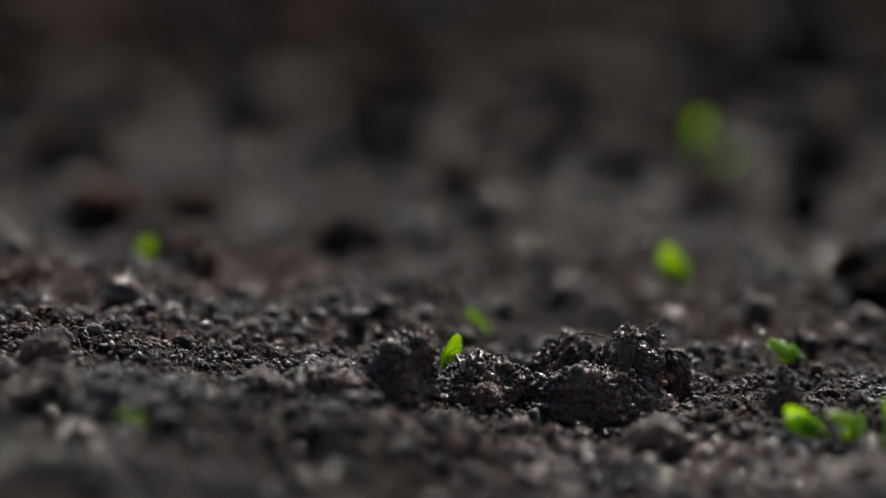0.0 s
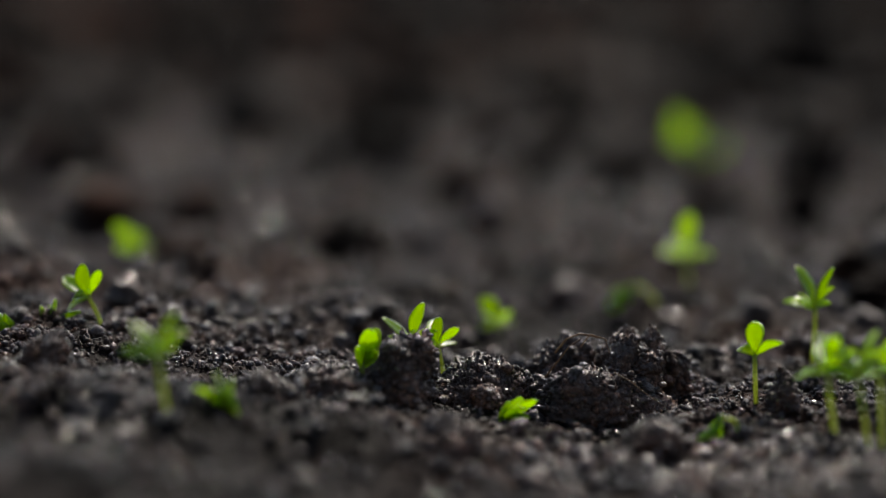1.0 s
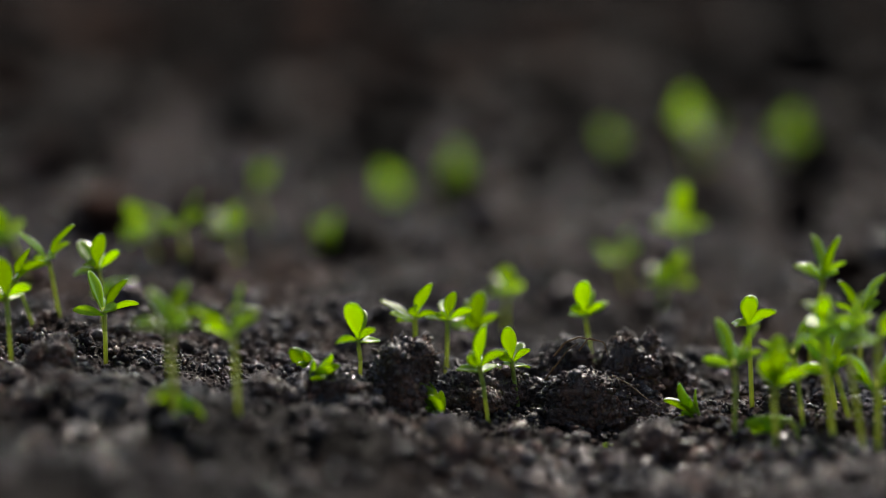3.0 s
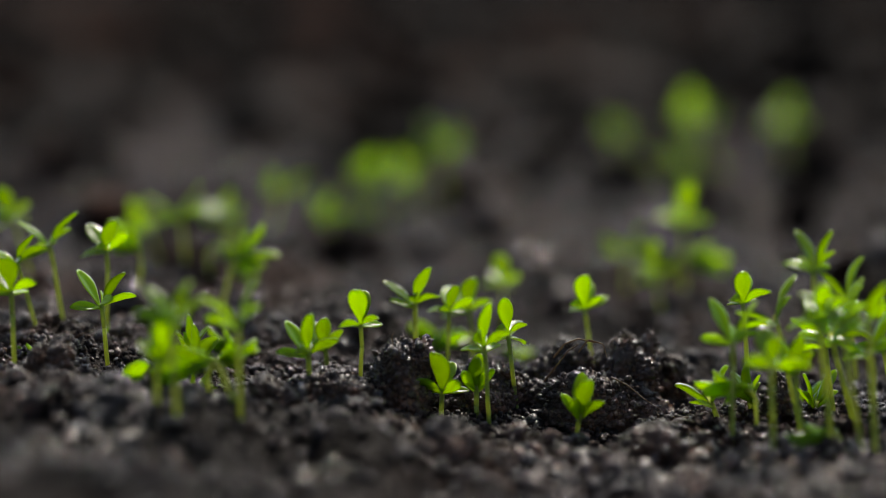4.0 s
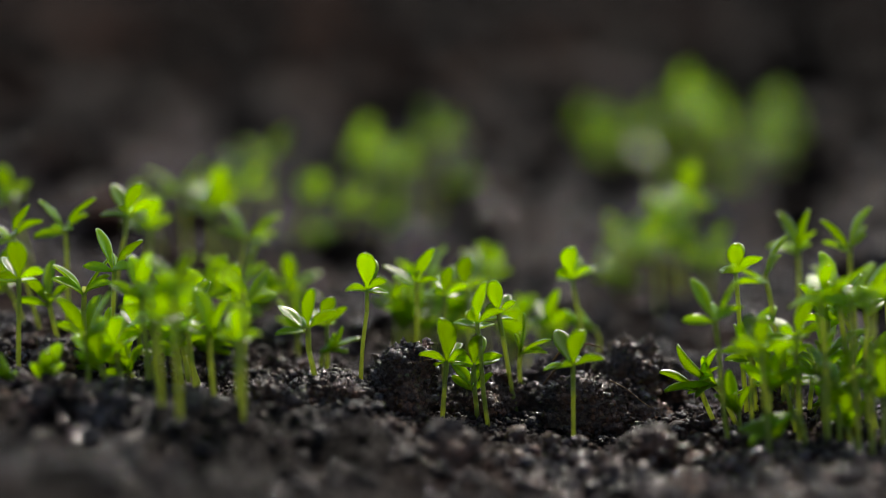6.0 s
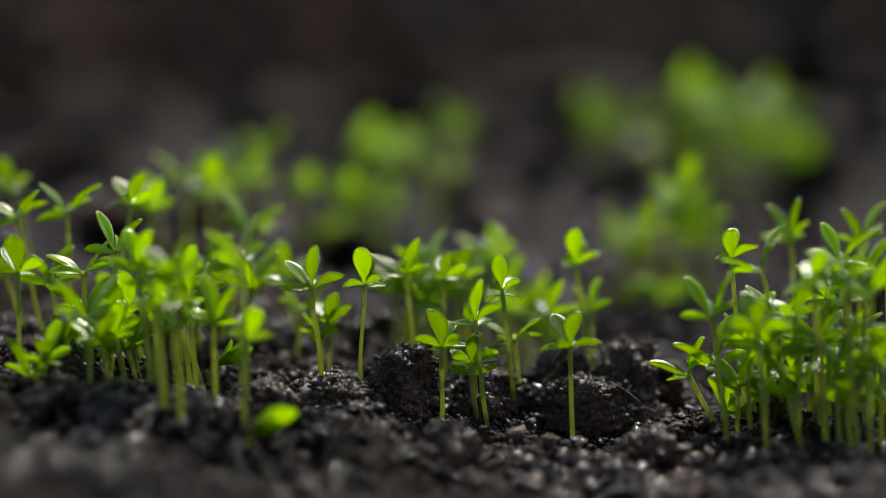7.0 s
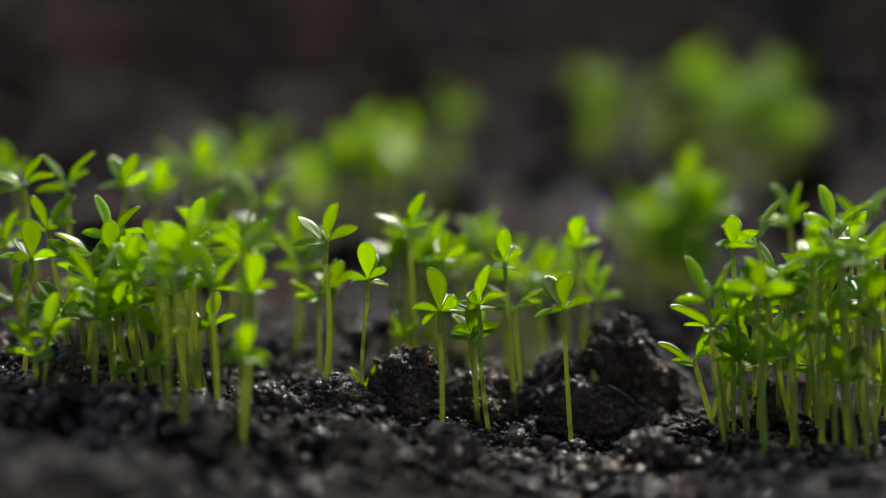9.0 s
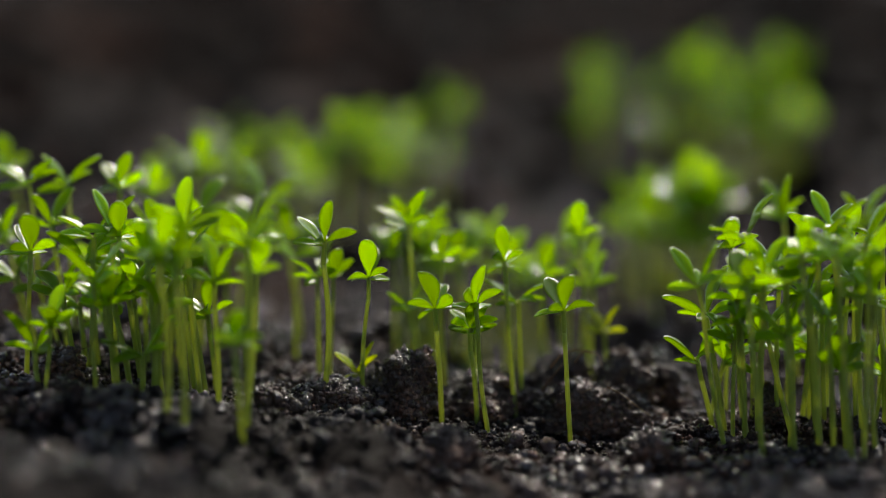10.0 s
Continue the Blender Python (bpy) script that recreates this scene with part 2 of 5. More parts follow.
def soil_clod(x, y, w, d, h, seed, label):
    """A crumbly clod: an uneven body with grains over it."""
    rng = np.random.default_rng(seed)
    v, f = ico(5)
    z0 = float(lie(np.array(x), np.array(y))) - 0.12 * h
    lobes = [(0.0, 0.0, 0.0, 0.86, 0.86, 0.80)]
    for _ in range(9):
        a, q = rng.uniform(0, 6.28), rng.uniform(0.35, 0.85)
        s = rng.uniform(0.22, 0.5)
        lobes.append((math.cos(a) * q, math.sin(a) * q, rng.uniform(0.0, 0.95) * (1.0 - 0.8 * q * q), s, s, s * rng.uniform(0.7, 1.1)))
    ob = new("soil_clod")
    ob.location = (x, y, z0)
    skin = []
    for i, (cx, cy, cz, sx, sy, sz) in enumerate(lobes):
        vv, ff = (v, f) if i == 0 else ico(4)
        Q = vv + seed * 7.3 + i * 3.1
        k = 1 + 0.16 * noise3(Q, 0.9, seed) + 0.18 * noise3(Q, 0.42, seed + 1) + 0.20 * np.abs(noise3(Q, 0.21, seed + 2)) + 0.20 * noise3(Q, 0.10, seed + 3) + 0.12 * noise3(Q, 0.05, seed + 4)
        V = vv * k[:, None] * np.array([sx, sy, sz]) + np.array([cx, cy, cz])
        V[:, 2] = np.maximum(V[:, 2], -0.3)
        V = V * np.array([w / 2, d / 2, h])
        mesh_part("lump" if i else "body", V, ff, CLOD, ob)
        skin.append(V[V[:, 2] > -0.1 * h])
    top = np.concatenate(skin)
    n = int(1000 + 1.9e7 * w * h)
    P = top[rng.integers(0, len(top), n)]
    r = 0.00014 + 0.00062 * rng.random(n) ** 2.6
    v1, f1 = ico(1)
    G = (v1[None] * r[:, None, None] * rng.uniform(0.6, 1.4, (n, len(v1), 1)) * rng.uniform(0.6, 1.4, (n, 1, 3)) + P[:, None]).reshape(-1, 3)
    F = (f1[None] + (np.arange(n) * len(v1))[:, None, None]).reshape(-1, 3)
    # bigger knobs among the grains
    n2 = int(60 + 9.0e5 * w * h)
    P2 = top[rng.integers(0, len(top), n2)]
    r2 = 0.0005 + 0.0009 * rng.random(n2) ** 2
    v2, f2 = ico(2)
    G2 = (v2[None] * r2[:, None, None] * rng.uniform(0.75, 1.25, (n2, len(v2), 1)) * rng.uniform(0.7, 1.3, (n2, 1, 3)) + P2[:, None]).reshape(-1, 3)
    F2 = (f2[None] + (np.arange(n2) * len(v2))[:, None, None]).reshape(-1, 3) + len(G)
    G, F = np.concatenate([G, G2]), np.concatenate([F, F2])
    coat = mesh_part("crumb_coat", G, F, CLOD, ob)
    tagged(coat, kind="stuff")
    return tagged(ob, label, "soil clod", "clods on the bed")


def mesh_part(name, verts, faces, material, parent=None):
    me = bpy.data.meshes.new(name)
    me.from_pydata(verts.tolist(), [], faces.tolist())
    me.polygons.foreach_set("use_smooth", [True] * len(me.polygons))
    me.materials.append(material)
    ob = new(name, me)
    ob.parent = parent
    return ob


def scattered_lumps():
    """Loose lumps of soil behind the sprouts, of a few shapes."""
    rng = np.random.default_rng(12)
    shapes = []
    for i in range(7):
        ob = lumps("soil_lump", np.zeros((1, 3)), np.array([0.004]), rng, 4, CRUMB)
        shapes.append(ob.data)
        bpy.data.objects.remove(ob)
    for i in range(130):
        x, y = rng.uniform(-0.2, 0.2), rng.uniform(0.05, 0.38)
        r = 0.0022 + 0.0055 * rng.random() ** 2
        ob = new("soil_lump", shapes[i % 7])
        z = float(ground_height(np.array([x]), np.array([y]))[0])
        ob.matrix_basis = pose(x, y, z + r * 0.15, rng.uniform(-30, 30), rng.uniform(-30, 30), rng.uniform(0, 360)) @ Matrix.Scale(r / 0.004, 4)
        tagged(ob, "dark brown lump of damp soil lying on the bed", "soil lump", "loose lumps behind the sprouts")


def big_lumps():
    """Larger lumps farther back, their near sides in shade."""
    rng = np.random.default_rng(31)
    for i in range(16):
        ob = lumps("soil_lump", np.zeros((1, 3)), np.array([0.01]), rng, 4, DRY, None, 0.7)
        y = rng.uniform(0.10, 0.75)
        x = rng.uniform(0.03 + 0.1 * y, 0.10 + 0.24 * y) if i % 2 else rng.uniform(-0.08 - 0.2 * y, 0.08 + 0.22 * y)
        r = rng.uniform(0.005, 0.009) + 0.008 * y
        z = float(ground_height(np.array([x]), np.array([y]))[0])
        ob.matrix_basis = pose(x, y, z + r * 0.2, rng.uniform(-20, 20), rng.uniform(-20, 20), rng.uniform(0, 360)) @ Matrix.Scale(r / 0.01, 4)
        tagged(ob, "large dark brown lump of soil farther back on the bed", "soil lump", "loose lumps behind the sprouts")


soil_bed()
crumbs()
big_lumps()
scattered_lumps()


# ---- seedlings ----
def leaf_mesh(name, length, width, arch, cup, seed):
    """A seed-leaf lobe: a narrow stalk that widens to a rounded blade, arched and slightly cupped, with two skins."""
    rng = random.Random(seed)
    n, m, thick = 14, 6, 0.00036
    bm = bmesh.new()
    skins = []
    side = rng.uniform(-0.12, 0.12)
    for s in (1, -1):
        rows = []
        for i in range(n + 1):
            u = i / n
            blade = max(0.0, (u - 0.15) / 0.85)
            w = width * 0.5 * (0.22 + 0.78 * math.sin(math.pi * min(1, blade ** 1.15 * 0.97)) ** 0.8 if blade > 0 else 0.22)
            if u > 0.985:
                w = width * 0.10
            w *= 1 + 0.035 * math.sin(u * 47 + seed) * (blade > 0.15)
            row = []
            for j in range(-m // 2, m // 2 + 1):
                q = j / (m / 2)
                x = w * q + side * length * u * u
                y = -arch * length * u * u + cup * w * q * q * 2 + s * thick * 0.5 * (1 - 0.85 * q ** 4) - 0.09 * w * max(0.0, 1 - 2.2 * abs(q)) + 0.00006 * math.sin(9 * u + 5 * q + seed)
                row.append(bm.verts.new((x, y, length * u)))
            rows.append(row)
        skins.append(rows)
        for a, b in zip(rows, rows[1:]):
            for k in range(m):
                quad = (a[k], a[k + 1], b[k + 1], b[k])
                bm.faces.new(quad if s < 0 else quad[::-1])
    A, B = skins
    for i in range(n):
        bm.faces.new((A[i][0], A[i + 1][0], B[i + 1][0], B[i][0]))
        bm.faces.new((A[i + 1][m], A[i][m], B[i][m], B[i + 1][m]))
    for k in range(m):
        bm.faces.new((A[n][k], A[n][k + 1], B[n][k + 1], B[n][k]))
        bm.faces.new((A[0][k + 1], A[0][k], B[0][k], B[0][k + 1]))
    bmesh.ops.recalc_face_normals(bm, faces=bm.faces)
    for f in bm.faces:
        f.smooth = True
    me = bpy.data.meshes.new(name)
    bm.to_mesh(me)
    bm.free()
    me.materials.append(LEAF)
    return me


LEAF_MIDDLE = [leaf_mesh("leaf", 0.0075, w, a, c, s) for w, a, c, s in ((0.0031, 0.05, 0.14, 1), (0.0027, 0.14, 0.10, 2), (0.0028, 0.24, 0.20, 3), (0.0033, 0.09, 0.26, 7))]
LEAF_SIDE = [leaf_mesh("leaf", 0.0050, w, a, c, s) for w, a, c, s in ((0.0020, 0.12, 0.12, 4), (0.0018, 0.26, 0.18, 5), (0.0021, 0.38, 0.14, 6), (0.0018, 0.34, 0.28, 8))]


def stem_mesh(height, thick, bend, seed):
    """A slender stem from its foot at 0 up to the height, swelling a little to the foot and under the leaves."""
    rng = random.Random(seed)
    n, k = 16, 8
    ax, ay = rng.uniform(-1, 1) * bend, rng.uniform(-1, 1) * bend * 0.5
    bm = bmesh.new()
    rings = []
    for i in range(n + 1):
        u = i / n
        s = u * (1 - u) * 4
        cx, cy = ax * s * height, ay * s * height
        r = thick * 0.5 * (1.12 - 0.22 * u)
        rings.append([bm.verts.new((cx + r * math.cos(a), cy + r * math.sin(a), u * height)) for a in [2 * math.pi * q / k for q in range(k)]])
    for a, b in zip(rings, rings[1:]):
        for q in range(k):
            bm.faces.new((a[q], a[(q + 1) % k], b[(q + 1) % k], b[q]))
    bm.faces.new(rings[0][::-1])
    bm.faces.new(rings[-1])
    for f in bm.faces:
        f.smooth = True
    me = bpy.data.meshes.new("stem")
    bm.to_mesh(me)
    bm.free()
    me.materials.append(STEM)
    return me


NECK, NECK_STEP = 6, 0.00085


def neck_mesh():
    """A short rounded joint of the stem's bending tip, 1 mm thick."""
    bm = bmesh.new()
    rings = []
    for z, r in ((-0.00008, 0.00046), (0.0, 0.00047), (0.00085, 0.00047), (0.00093, 0.00046)):
        rings.append([bm.verts.new((r * math.cos(a), r * math.sin(a), z)) for a in [2 * math.pi * q / 8 for q in range(8)]])
    for a, b in zip(rings, rings[1:]):
        for q in range(8):
            bm.faces.new((a[q], a[(q + 1) % 8], b[(q + 1) % 8], b[q]))
    for f in bm.faces:
        f.smooth = True
    me = bpy.data.meshes.new("neck")
    bm.to_mesh(me)
    bm.free()
    me.materials.append(STEM)
    return me


NECK_MESH = neck_mesh()
GROWN = []
LOBES = ((0, 0), (0, -1), (0, 1), (1, 0), (1, -1), (1, 1))


def smooth_step(a, b, x):
    s = min(1.0, max(0.0, (x - a) / (b - a)))
    return s * s * (3 - 2 * s)


def seedling(x, y, z, rows, face=0.0, size=1.0, spread=1.0, hook=None, fan=0.0, place="in dark soil", young=False):
    """One cress seedling rooted at x, y, z. rows: seconds, and how far its leaf joint then lies to the side and above the root, in mm.
    face: the way its first seed leaf turns, degrees."""
    seed = len(GROWN) + 1
    rng = random.Random(seed)
    height = max(math.hypot(dx, dz) for _, dx, dz in rows) / 1000 + 0.012
    root = new("cress_seedling")
    root.location = (x, y, z)
    tagged(root, ("pale yellow young cress seedling " if young else "bright green cress seedling with lobed seed leaves ") + place, "seedling", "cress seedlings")
    st_thick = 0.00115 * rng.uniform(0.85, 1.1) * (0.6 + 0.4 * size)
    st = new("stem", stem_mesh(height - NECK * NECK_STEP, st_thick, rng.uniform(0.01, 0.06), seed))
    st.parent = root
    tagged(st, "slender translucent pale green stem")
    necks = []
    for _ in range(NECK):
        nk = new("neck", NECK_MESH)
        nk.parent = root
        k = st_thick / 0.001
        nk.scale = (k, k, 1)
        necks.append(nk)
    leaves = []
    tilts = (rng.uniform(8, 28) * spread, rng.uniform(46, 72) * spread)
    if abs(math.sin(math.radians(face))) > 0.6:
        tilts = (rng.uniform(14, 40) * spread, rng.uniform(18, 54) * spread)
    twist = rng.uniform(150, 210)
    fan = fan or rng.uniform(34, 56)
    drop = rng.uniform(0.0, 0.0012)
    for pair, side in LOBES:
        lf = new("leaf", rng.choice(LEAF_SIDE if side else LEAF_MIDDLE))
        lf.parent = root
        if young:
            lf.material_slots[0].link = "OBJECT"
            lf.material_slots[0].material = YOUNG
        k = 1.32 * size * rng.uniform(0.88, 1.12)
        lf.scale = (k, k, k)
        leaves.append((lf, face + twist * pair, tilts[pair], side * (fan + rng.uniform(-8, 8)), rng.uniform(0, 26) if side else rng.uniform(-5, 8), pair * drop, rng.uniform(0, 6.28)))
    GROWN.append((root, rows, height, leaves, necks, seed, hook))
    return root


# the clods along the front of the bed
soil_clod(-0.0087, 0.0057, 0.0147, 0.0160, 0.0136, 21, 'upright dark crumbly clod of wet soil')
soil_clod(0.0337, 0.0128, 0.0284, 0.0200, 0.0103, 22, 'broad black crumbly clod of wet soil with fine roots')
tipped_clod = soil_clod(0.0418, 0.0240, 0.0145, 0.0180, 0.0170, 23, 'rounded dark clod behind a broader one')
soil_clod(0.0271, 0.0289, 0.0166, 0.0170, 0.0162, 24, 'ragged dark clod with dry fibres on top')
soil_clod(0.0083, 0.0154, 0.0203, 0.0220, 0.0102, 25, 'low wet glistening clod of black soil')
soil_clod(-0.0243, -0.0020, 0.0177, 0.0140, 0.0059, 26, 'low crumbly ridge of damp soil')
soil_clod(-0.0356, -0.0105, 0.0104, 0.0100, 0.0052, 27, 'small heap of damp crumbs')
soil_clod(0.0526, 0.0287, 0.0120, 0.0140, 0.0082, 28, 'grey clod of damp soil beside the sprouts')
soil_clod(0.0432, -0.0204, 0.0137, 0.0140, 0.0063, 29, 'low grey clod of damp soil in front')
soil_clod(0.0731, 0.0031, 0.0072, 0.0080, 0.0084, 30, 'small dark clod of soil between the sprouts')
soil_clod(-0.0832, -0.0041, 0.0094, 0.0100, 0.0061, 31, 'small dark clod with dry hairs')
soil_clod(0.0007, -0.0281, 0.0112, 0.0120, 0.0067, 32, 'low damp clod in front of the sprouts')

# seedlings between the clods
seedling(-0.0167, 0.0026, 0.0040, [(0.3, -0.7, 2.5), (0.5, -0.9, 5.1), (1, -1.2, 7.6), (1.5, -1.7, 10.7), (2, -0.7, 11.7), (2.5, -1.9, 11.2), (4, -1.1, 14.8), (4.5, -0.9, 17.8), (5, 0.2, 17), (5.5, 0.3, 20.5), (7, -0.5, 25), (7.5, -1, 26), (8, 0.3, 27.6), (8.5, -0.1, 26.8), (9, 0.1, 26.8), (9.5, 0.3, 28), (10, 0.3, 28.1)], face=0, size=0.9, hook=70, fan=50)
seedling(-0.0286, -0.0024, 0.0044, [(2.3, -1.2, 0.4), (2.5, -1.4, 1.7), (4, -0.2, 10.3), (4.5, -1.5, 13.6), (5, -1.2, 16.7), (5.5, -0.6, 14.4), (7, 0.5, 25), (7.5, 2.3, 30.7), (8, 0.9, 28.6), (8.5, 0.8, 32.8), (9, 3.4, 36.1), (9.5, 0.6, 36.3), (10, 2.9, 36.3)], face=35, size=1.035, hook=100)
seedling(-0.0257, 0.0204, 0.0043, [(2.4, -1.7, -1.3), (2.5, -2.1, -0.6), (4, -0.9, 5.8), (5, -1.6, 7), (5.5, -1.3, 9.4), (7, 0.1, 11.9), (7.5, 0.1, 13), (8, 0.7, 18), (8.5, 0.7, 20.2), (9, 0.6, 21.1), (9.5, 0.3, 22.6), (10, 0.5, 24.1)], face=25, size=0.945)
seedling(-0.0281, 0.0200, 0.0044, [(5.5, -0.6, 2.9), (7, 0.6, 10.6), (7.5, 0.3, 12.3), (8, -0.8, 14.7), (8.5, -0.6, 17.6), (9, -0.3, 19.7), (9.5, -0.7, 21.9), (10, -0.7, 24.8)], face=90, size=0.9)
seedling(-0.0005, 0.0021, -0.0003, [(2.3, 0.9, -1.7), (2.5, 0.9, -0.7), (4, 0.4, 5.2), (4.5, 1.3, 7.2), (5, 1, 9.5), (5.5, 1.6, 10.5), (7, 0.3, 15.5), (7.5, -0.2, 17.5), (8, -0.6, 19.3), (8.5, 0, 22.1), (9, -0.2, 24.2), (9.5, -0.8, 25.1), (10, -1.2, 25.3)], face=-25, size=1.035, hook=-70)
seedling(0.0069, 0.0014, -0.0018, [(3, 0.6, 0.9), (4, 0.6, 8.8), (4.5, 0.1, 11.7), (5, -0.2, 11.2), (5.5, -0.2, 12.5), (7, -0.8, 13.4), (7.5, -1.2, 15.6), (8, -0.5, 16.6), (8.5, -0.5, 18.7), (9, -0.8, 20.9), (9.5, -1.4, 21.7), (10, -1, 22.5)], face=20, size=0.945)
seedling(0.0079, 0.0043, -0.0021, [(4.5, -1.7, -0.5), (5, 0.5, 3.1), (5.5, -1.2, 6.4), (7, -1, 11), (8, -0.7, 16.1), (9, -0.7, 19.1), (10, -1, 21.1)], face=35, size=0.9)
seedling(0.0115, -0.0019, -0.0027, [(0.5, -0.8, 0), (1, -1, 3), (1.5, -2.4, 7), (2, -6.5, 8.5), (2.5, -5.3, 10.8), (4, -2.8, 17.6), (4.5, -2.5, 19.3), (5, -2.9, 20.3), (5.5, -3.7, 22.5), (7, -4.6, 24.4), (7.5, -4.9, 25.4), (8, -4.6, 25.8), (8.5, -4.6, 28.1), (9, -3.9, 28.9), (9.5, -4.2, 28.9), (10, -4.5, 29.3)], face=35, size=1.035, hook=105)
seedling(0.0169, 0.0117, -0.0032, [(0.9, 0.2, -1.1), (1, 0.2, -0.4), (1.5, 1.2, 2.9), (2, -0.6, 5), (2.5, -1.6, 7.7), (4, -2.6, 18.1), (4.5, -3.1, 20), (5, -1.8, 20.4), (5.5, -4.9, 20.8), (7, -3.8, 29.2), (7.5, -4.7, 31.5), (8, -2.2, 33.7), (8.5, -1.9, 35.5), (9, -3.1, 36.1), (9.5, -3.1, 37.4), (10, -3.1, 36.7)], face=20, size=0.945, hook=-60)
seedling(0.0181, 0.0147, -0.0034, [(5, -1.5, 14), (5.5, -1.1, 16.4), (7, -2, 18.2), (7.5, -1.7, 19.9), (8, -2, 22.3), (8.5, -1.8, 23.8), (9, -1.7, 25.3), (10, -0.9, 27.4)], face=70, size=0.9)
seedling(0.0284, -0.0056, -0.0041, [(3, 0.1, 0.7), (3.5, 0.2, 3.7), (4, 0.7, 6.8), (4.5, -0.1, 8.6), (5, 0, 10.2), (5.5, -0.3, 13.9), (7, -1.1, 21), (7.5, -2.1, 23.6), (8, -1.7, 26.4), (8.5, -1.7, 27.3), (9, -2.4, 30), (9.5, -1.8, 29.9), (10, -2.2, 30.1)], face=25, size=0.99, hook=90)
seedling(0.0359, 0.0324, -0.0038, [(0.9, 0.7, 7.9), (1, 0.8, 9.3), (1.5, -2.9, 12.5), (2, -2.9, 15.9), (2.5, -3.4, 17.5), (4, -3.3, 19.8), (4.5, -4.5, 21.3), (5, -2.2, 22.4), (5.5, -6.1, 24.8), (7, -4.9, 31.5), (7.5, -3.6, 34), (8, -3.5, 34.9), (8.5, -3.7, 37.9), (9, -4.7, 36.8), (9.5, -4.9, 38.8), (10, -3.9, 39.4)], face=15, size=0.945, hook=80)
seedling(0.0251, 0.0421, -0.0041, [(4.4, -0.2, 3.2), (5, -1.5, 4.3), (5.5, -1.5, 11.6), (7, -0.1, 18.3), (7.5, -0.7, 20.2), (8, -1.1, 22.6), (8.5, -1.1, 24.9), (9, -1.2, 26.4), (9.5, -1.9, 26.7), (10, -1.2, 28.3)], face=30, size=0.99)
seedling(0.0372, 0.0377, -0.0037, [(5.3, 0.8, 6.6), (5.5, 1, 11.5), (7, -2.5, 20.3), (7.5, -2.5, 23.5), (8, -1.7, 24.5), (9, -0.4, 22.9), (10, -1.4, 26.8)], face=100, size=0.9)
seedling(-0.0062, 0.0251, 0.0012, [(0.2, 0.1, 6.3), (0.5, 0, 8.1), (1, -0.7, 9.9), (1.5, -0.9, 10.7), (2, -1.3, 11.6), (2.5, -0.1, 12.4), (4, -0.1, 17.6), (4.5, -0.1, 18.5), (5, -0.1, 18.9), (5.5, 1.2, 21.7), (7, -2.3, 26), (7.5, -2.6, 31), (8, -2.1, 32.6), (8.5, -1.5, 34.9), (9, -1.6, 37.5), (10, -1.6, 39)], face=30, size=0.945)
seedling(0.0010, 0.0254, -0.0006, [(0, -1.6, 5.7), (0.5, -2.2, 7.3), (1, -2.2, 9.5), (1.5, -0.9, 11.2), (2, -0.5, 13.8), (2.5, -0.3, 14.6), (4, 0.4, 17.5), (4.5, 0.4, 19.6), (5.5, -0.3, 20.5), (7, -0.9, 26.4), (8, -0.9, 29.8), (10, -1.6, 32.1)], face=10, size=0.9)
seedling(0.0159, 0.0854, -0.0028, [(0, -3.6, 2.7), (1, -2.1, 3.6), (1.5, 0, 6.3), (2, -0.1, 8.7), (2.5, 0.7, 10.5), (4, -0.6, 14.2), (4.5, -0.6, 16.7), (5, -2, 17.6), (5.5, -4.9, 18.4), (7, -2, 24.3), (7.5, -4.1, 27.3), (8, -3.3, 28.1), (9, -4.7, 28.6), (10, -5.9, 29)], face=0, size=0.9)
seedling(0.0088, 0.0403, -0.0023, [(1.4, -0.2, 3.3), (1.5, -0.1, 4.3), (2, -0.4, 7.2), (2.5, -0.1, 10.1), (4, -2.7, 16.6), (5, -2.7, 19.2), (7, -4, 25.1), (10, -5, 31)], face=25, size=0.945)
seedling(0.0214, 0.0706, -0.0037, [(5, -1.4, 4.3), (5.5, -0.7, 5.5), (7, -1.2, 11.9), (8, -0.6, 17.1), (10, -1.1, 21)], face=40, size=0.9)
seedling(-0.0065, 0.0205, 0.0013, [(7.7, -2.4, 9.5), (8, -4.2, 11.4), (8.5, -0.5, 14.3), (9, -2.5, 14.5), (9.5, -0.6, 16.7), (10, -1.2, 20.5)], face=85, size=0.81, place='beside a crumbly clod')
seedling(-0.0166, 0.0067, 0.0040, [(7.8, -1.3, -1.2), (8, -1.5, -0.6), (8.5, -1.5, 0.7), (9, -0.6, 2.2), (9.5, -1.8, 4.6), (10, -2.2, 6.1)], face=60, size=0.765, place='beside a taller stem', young=True)
seedling(-0.0027, 0.0528, 0.0002, [(5.5, 0.8, 4.9), (7, -0.6, 14.6), (8, 0.1, 18.2), (10, -0.6, 24.8)], face=30, size=0.9)
seedling(0.0044, 0.0607, -0.0013, [(4.5, -0.8, 5.2), (5.5, -0.1, 10.3), (7, -0.1, 17.4), (8, 0.6, 21), (10, -0.1, 28.5)], face=130, size=0.9)
seedling(0.0388, 0.0279, -0.0037, [(7.8, 1, 2), (8, 0.5, 4.8), (8.2, 1.3, 7.6), (8.4, -1.6, 10.8), (8.6, -1.6, 12.2), (9, -1.4, 13.3), (9.4, -0.2, 15.8), (9.6, -0.7, 17), (10, -0.9, 18.3)], face=60, size=0.72, hook=100, place='pushing up a clod', young=True)
seedling(-0.0109, 0.0441, 0.0025, [(4.2, -0.4, 2.9), (5, -0.1, 7.5), (5.5, -0.4, 10), (7, -0.7, 16.2), (8, -0.6, 20.4), (9, -1.1, 23.6), (10, -0.8, 26.6)], face=30, size=0.99)
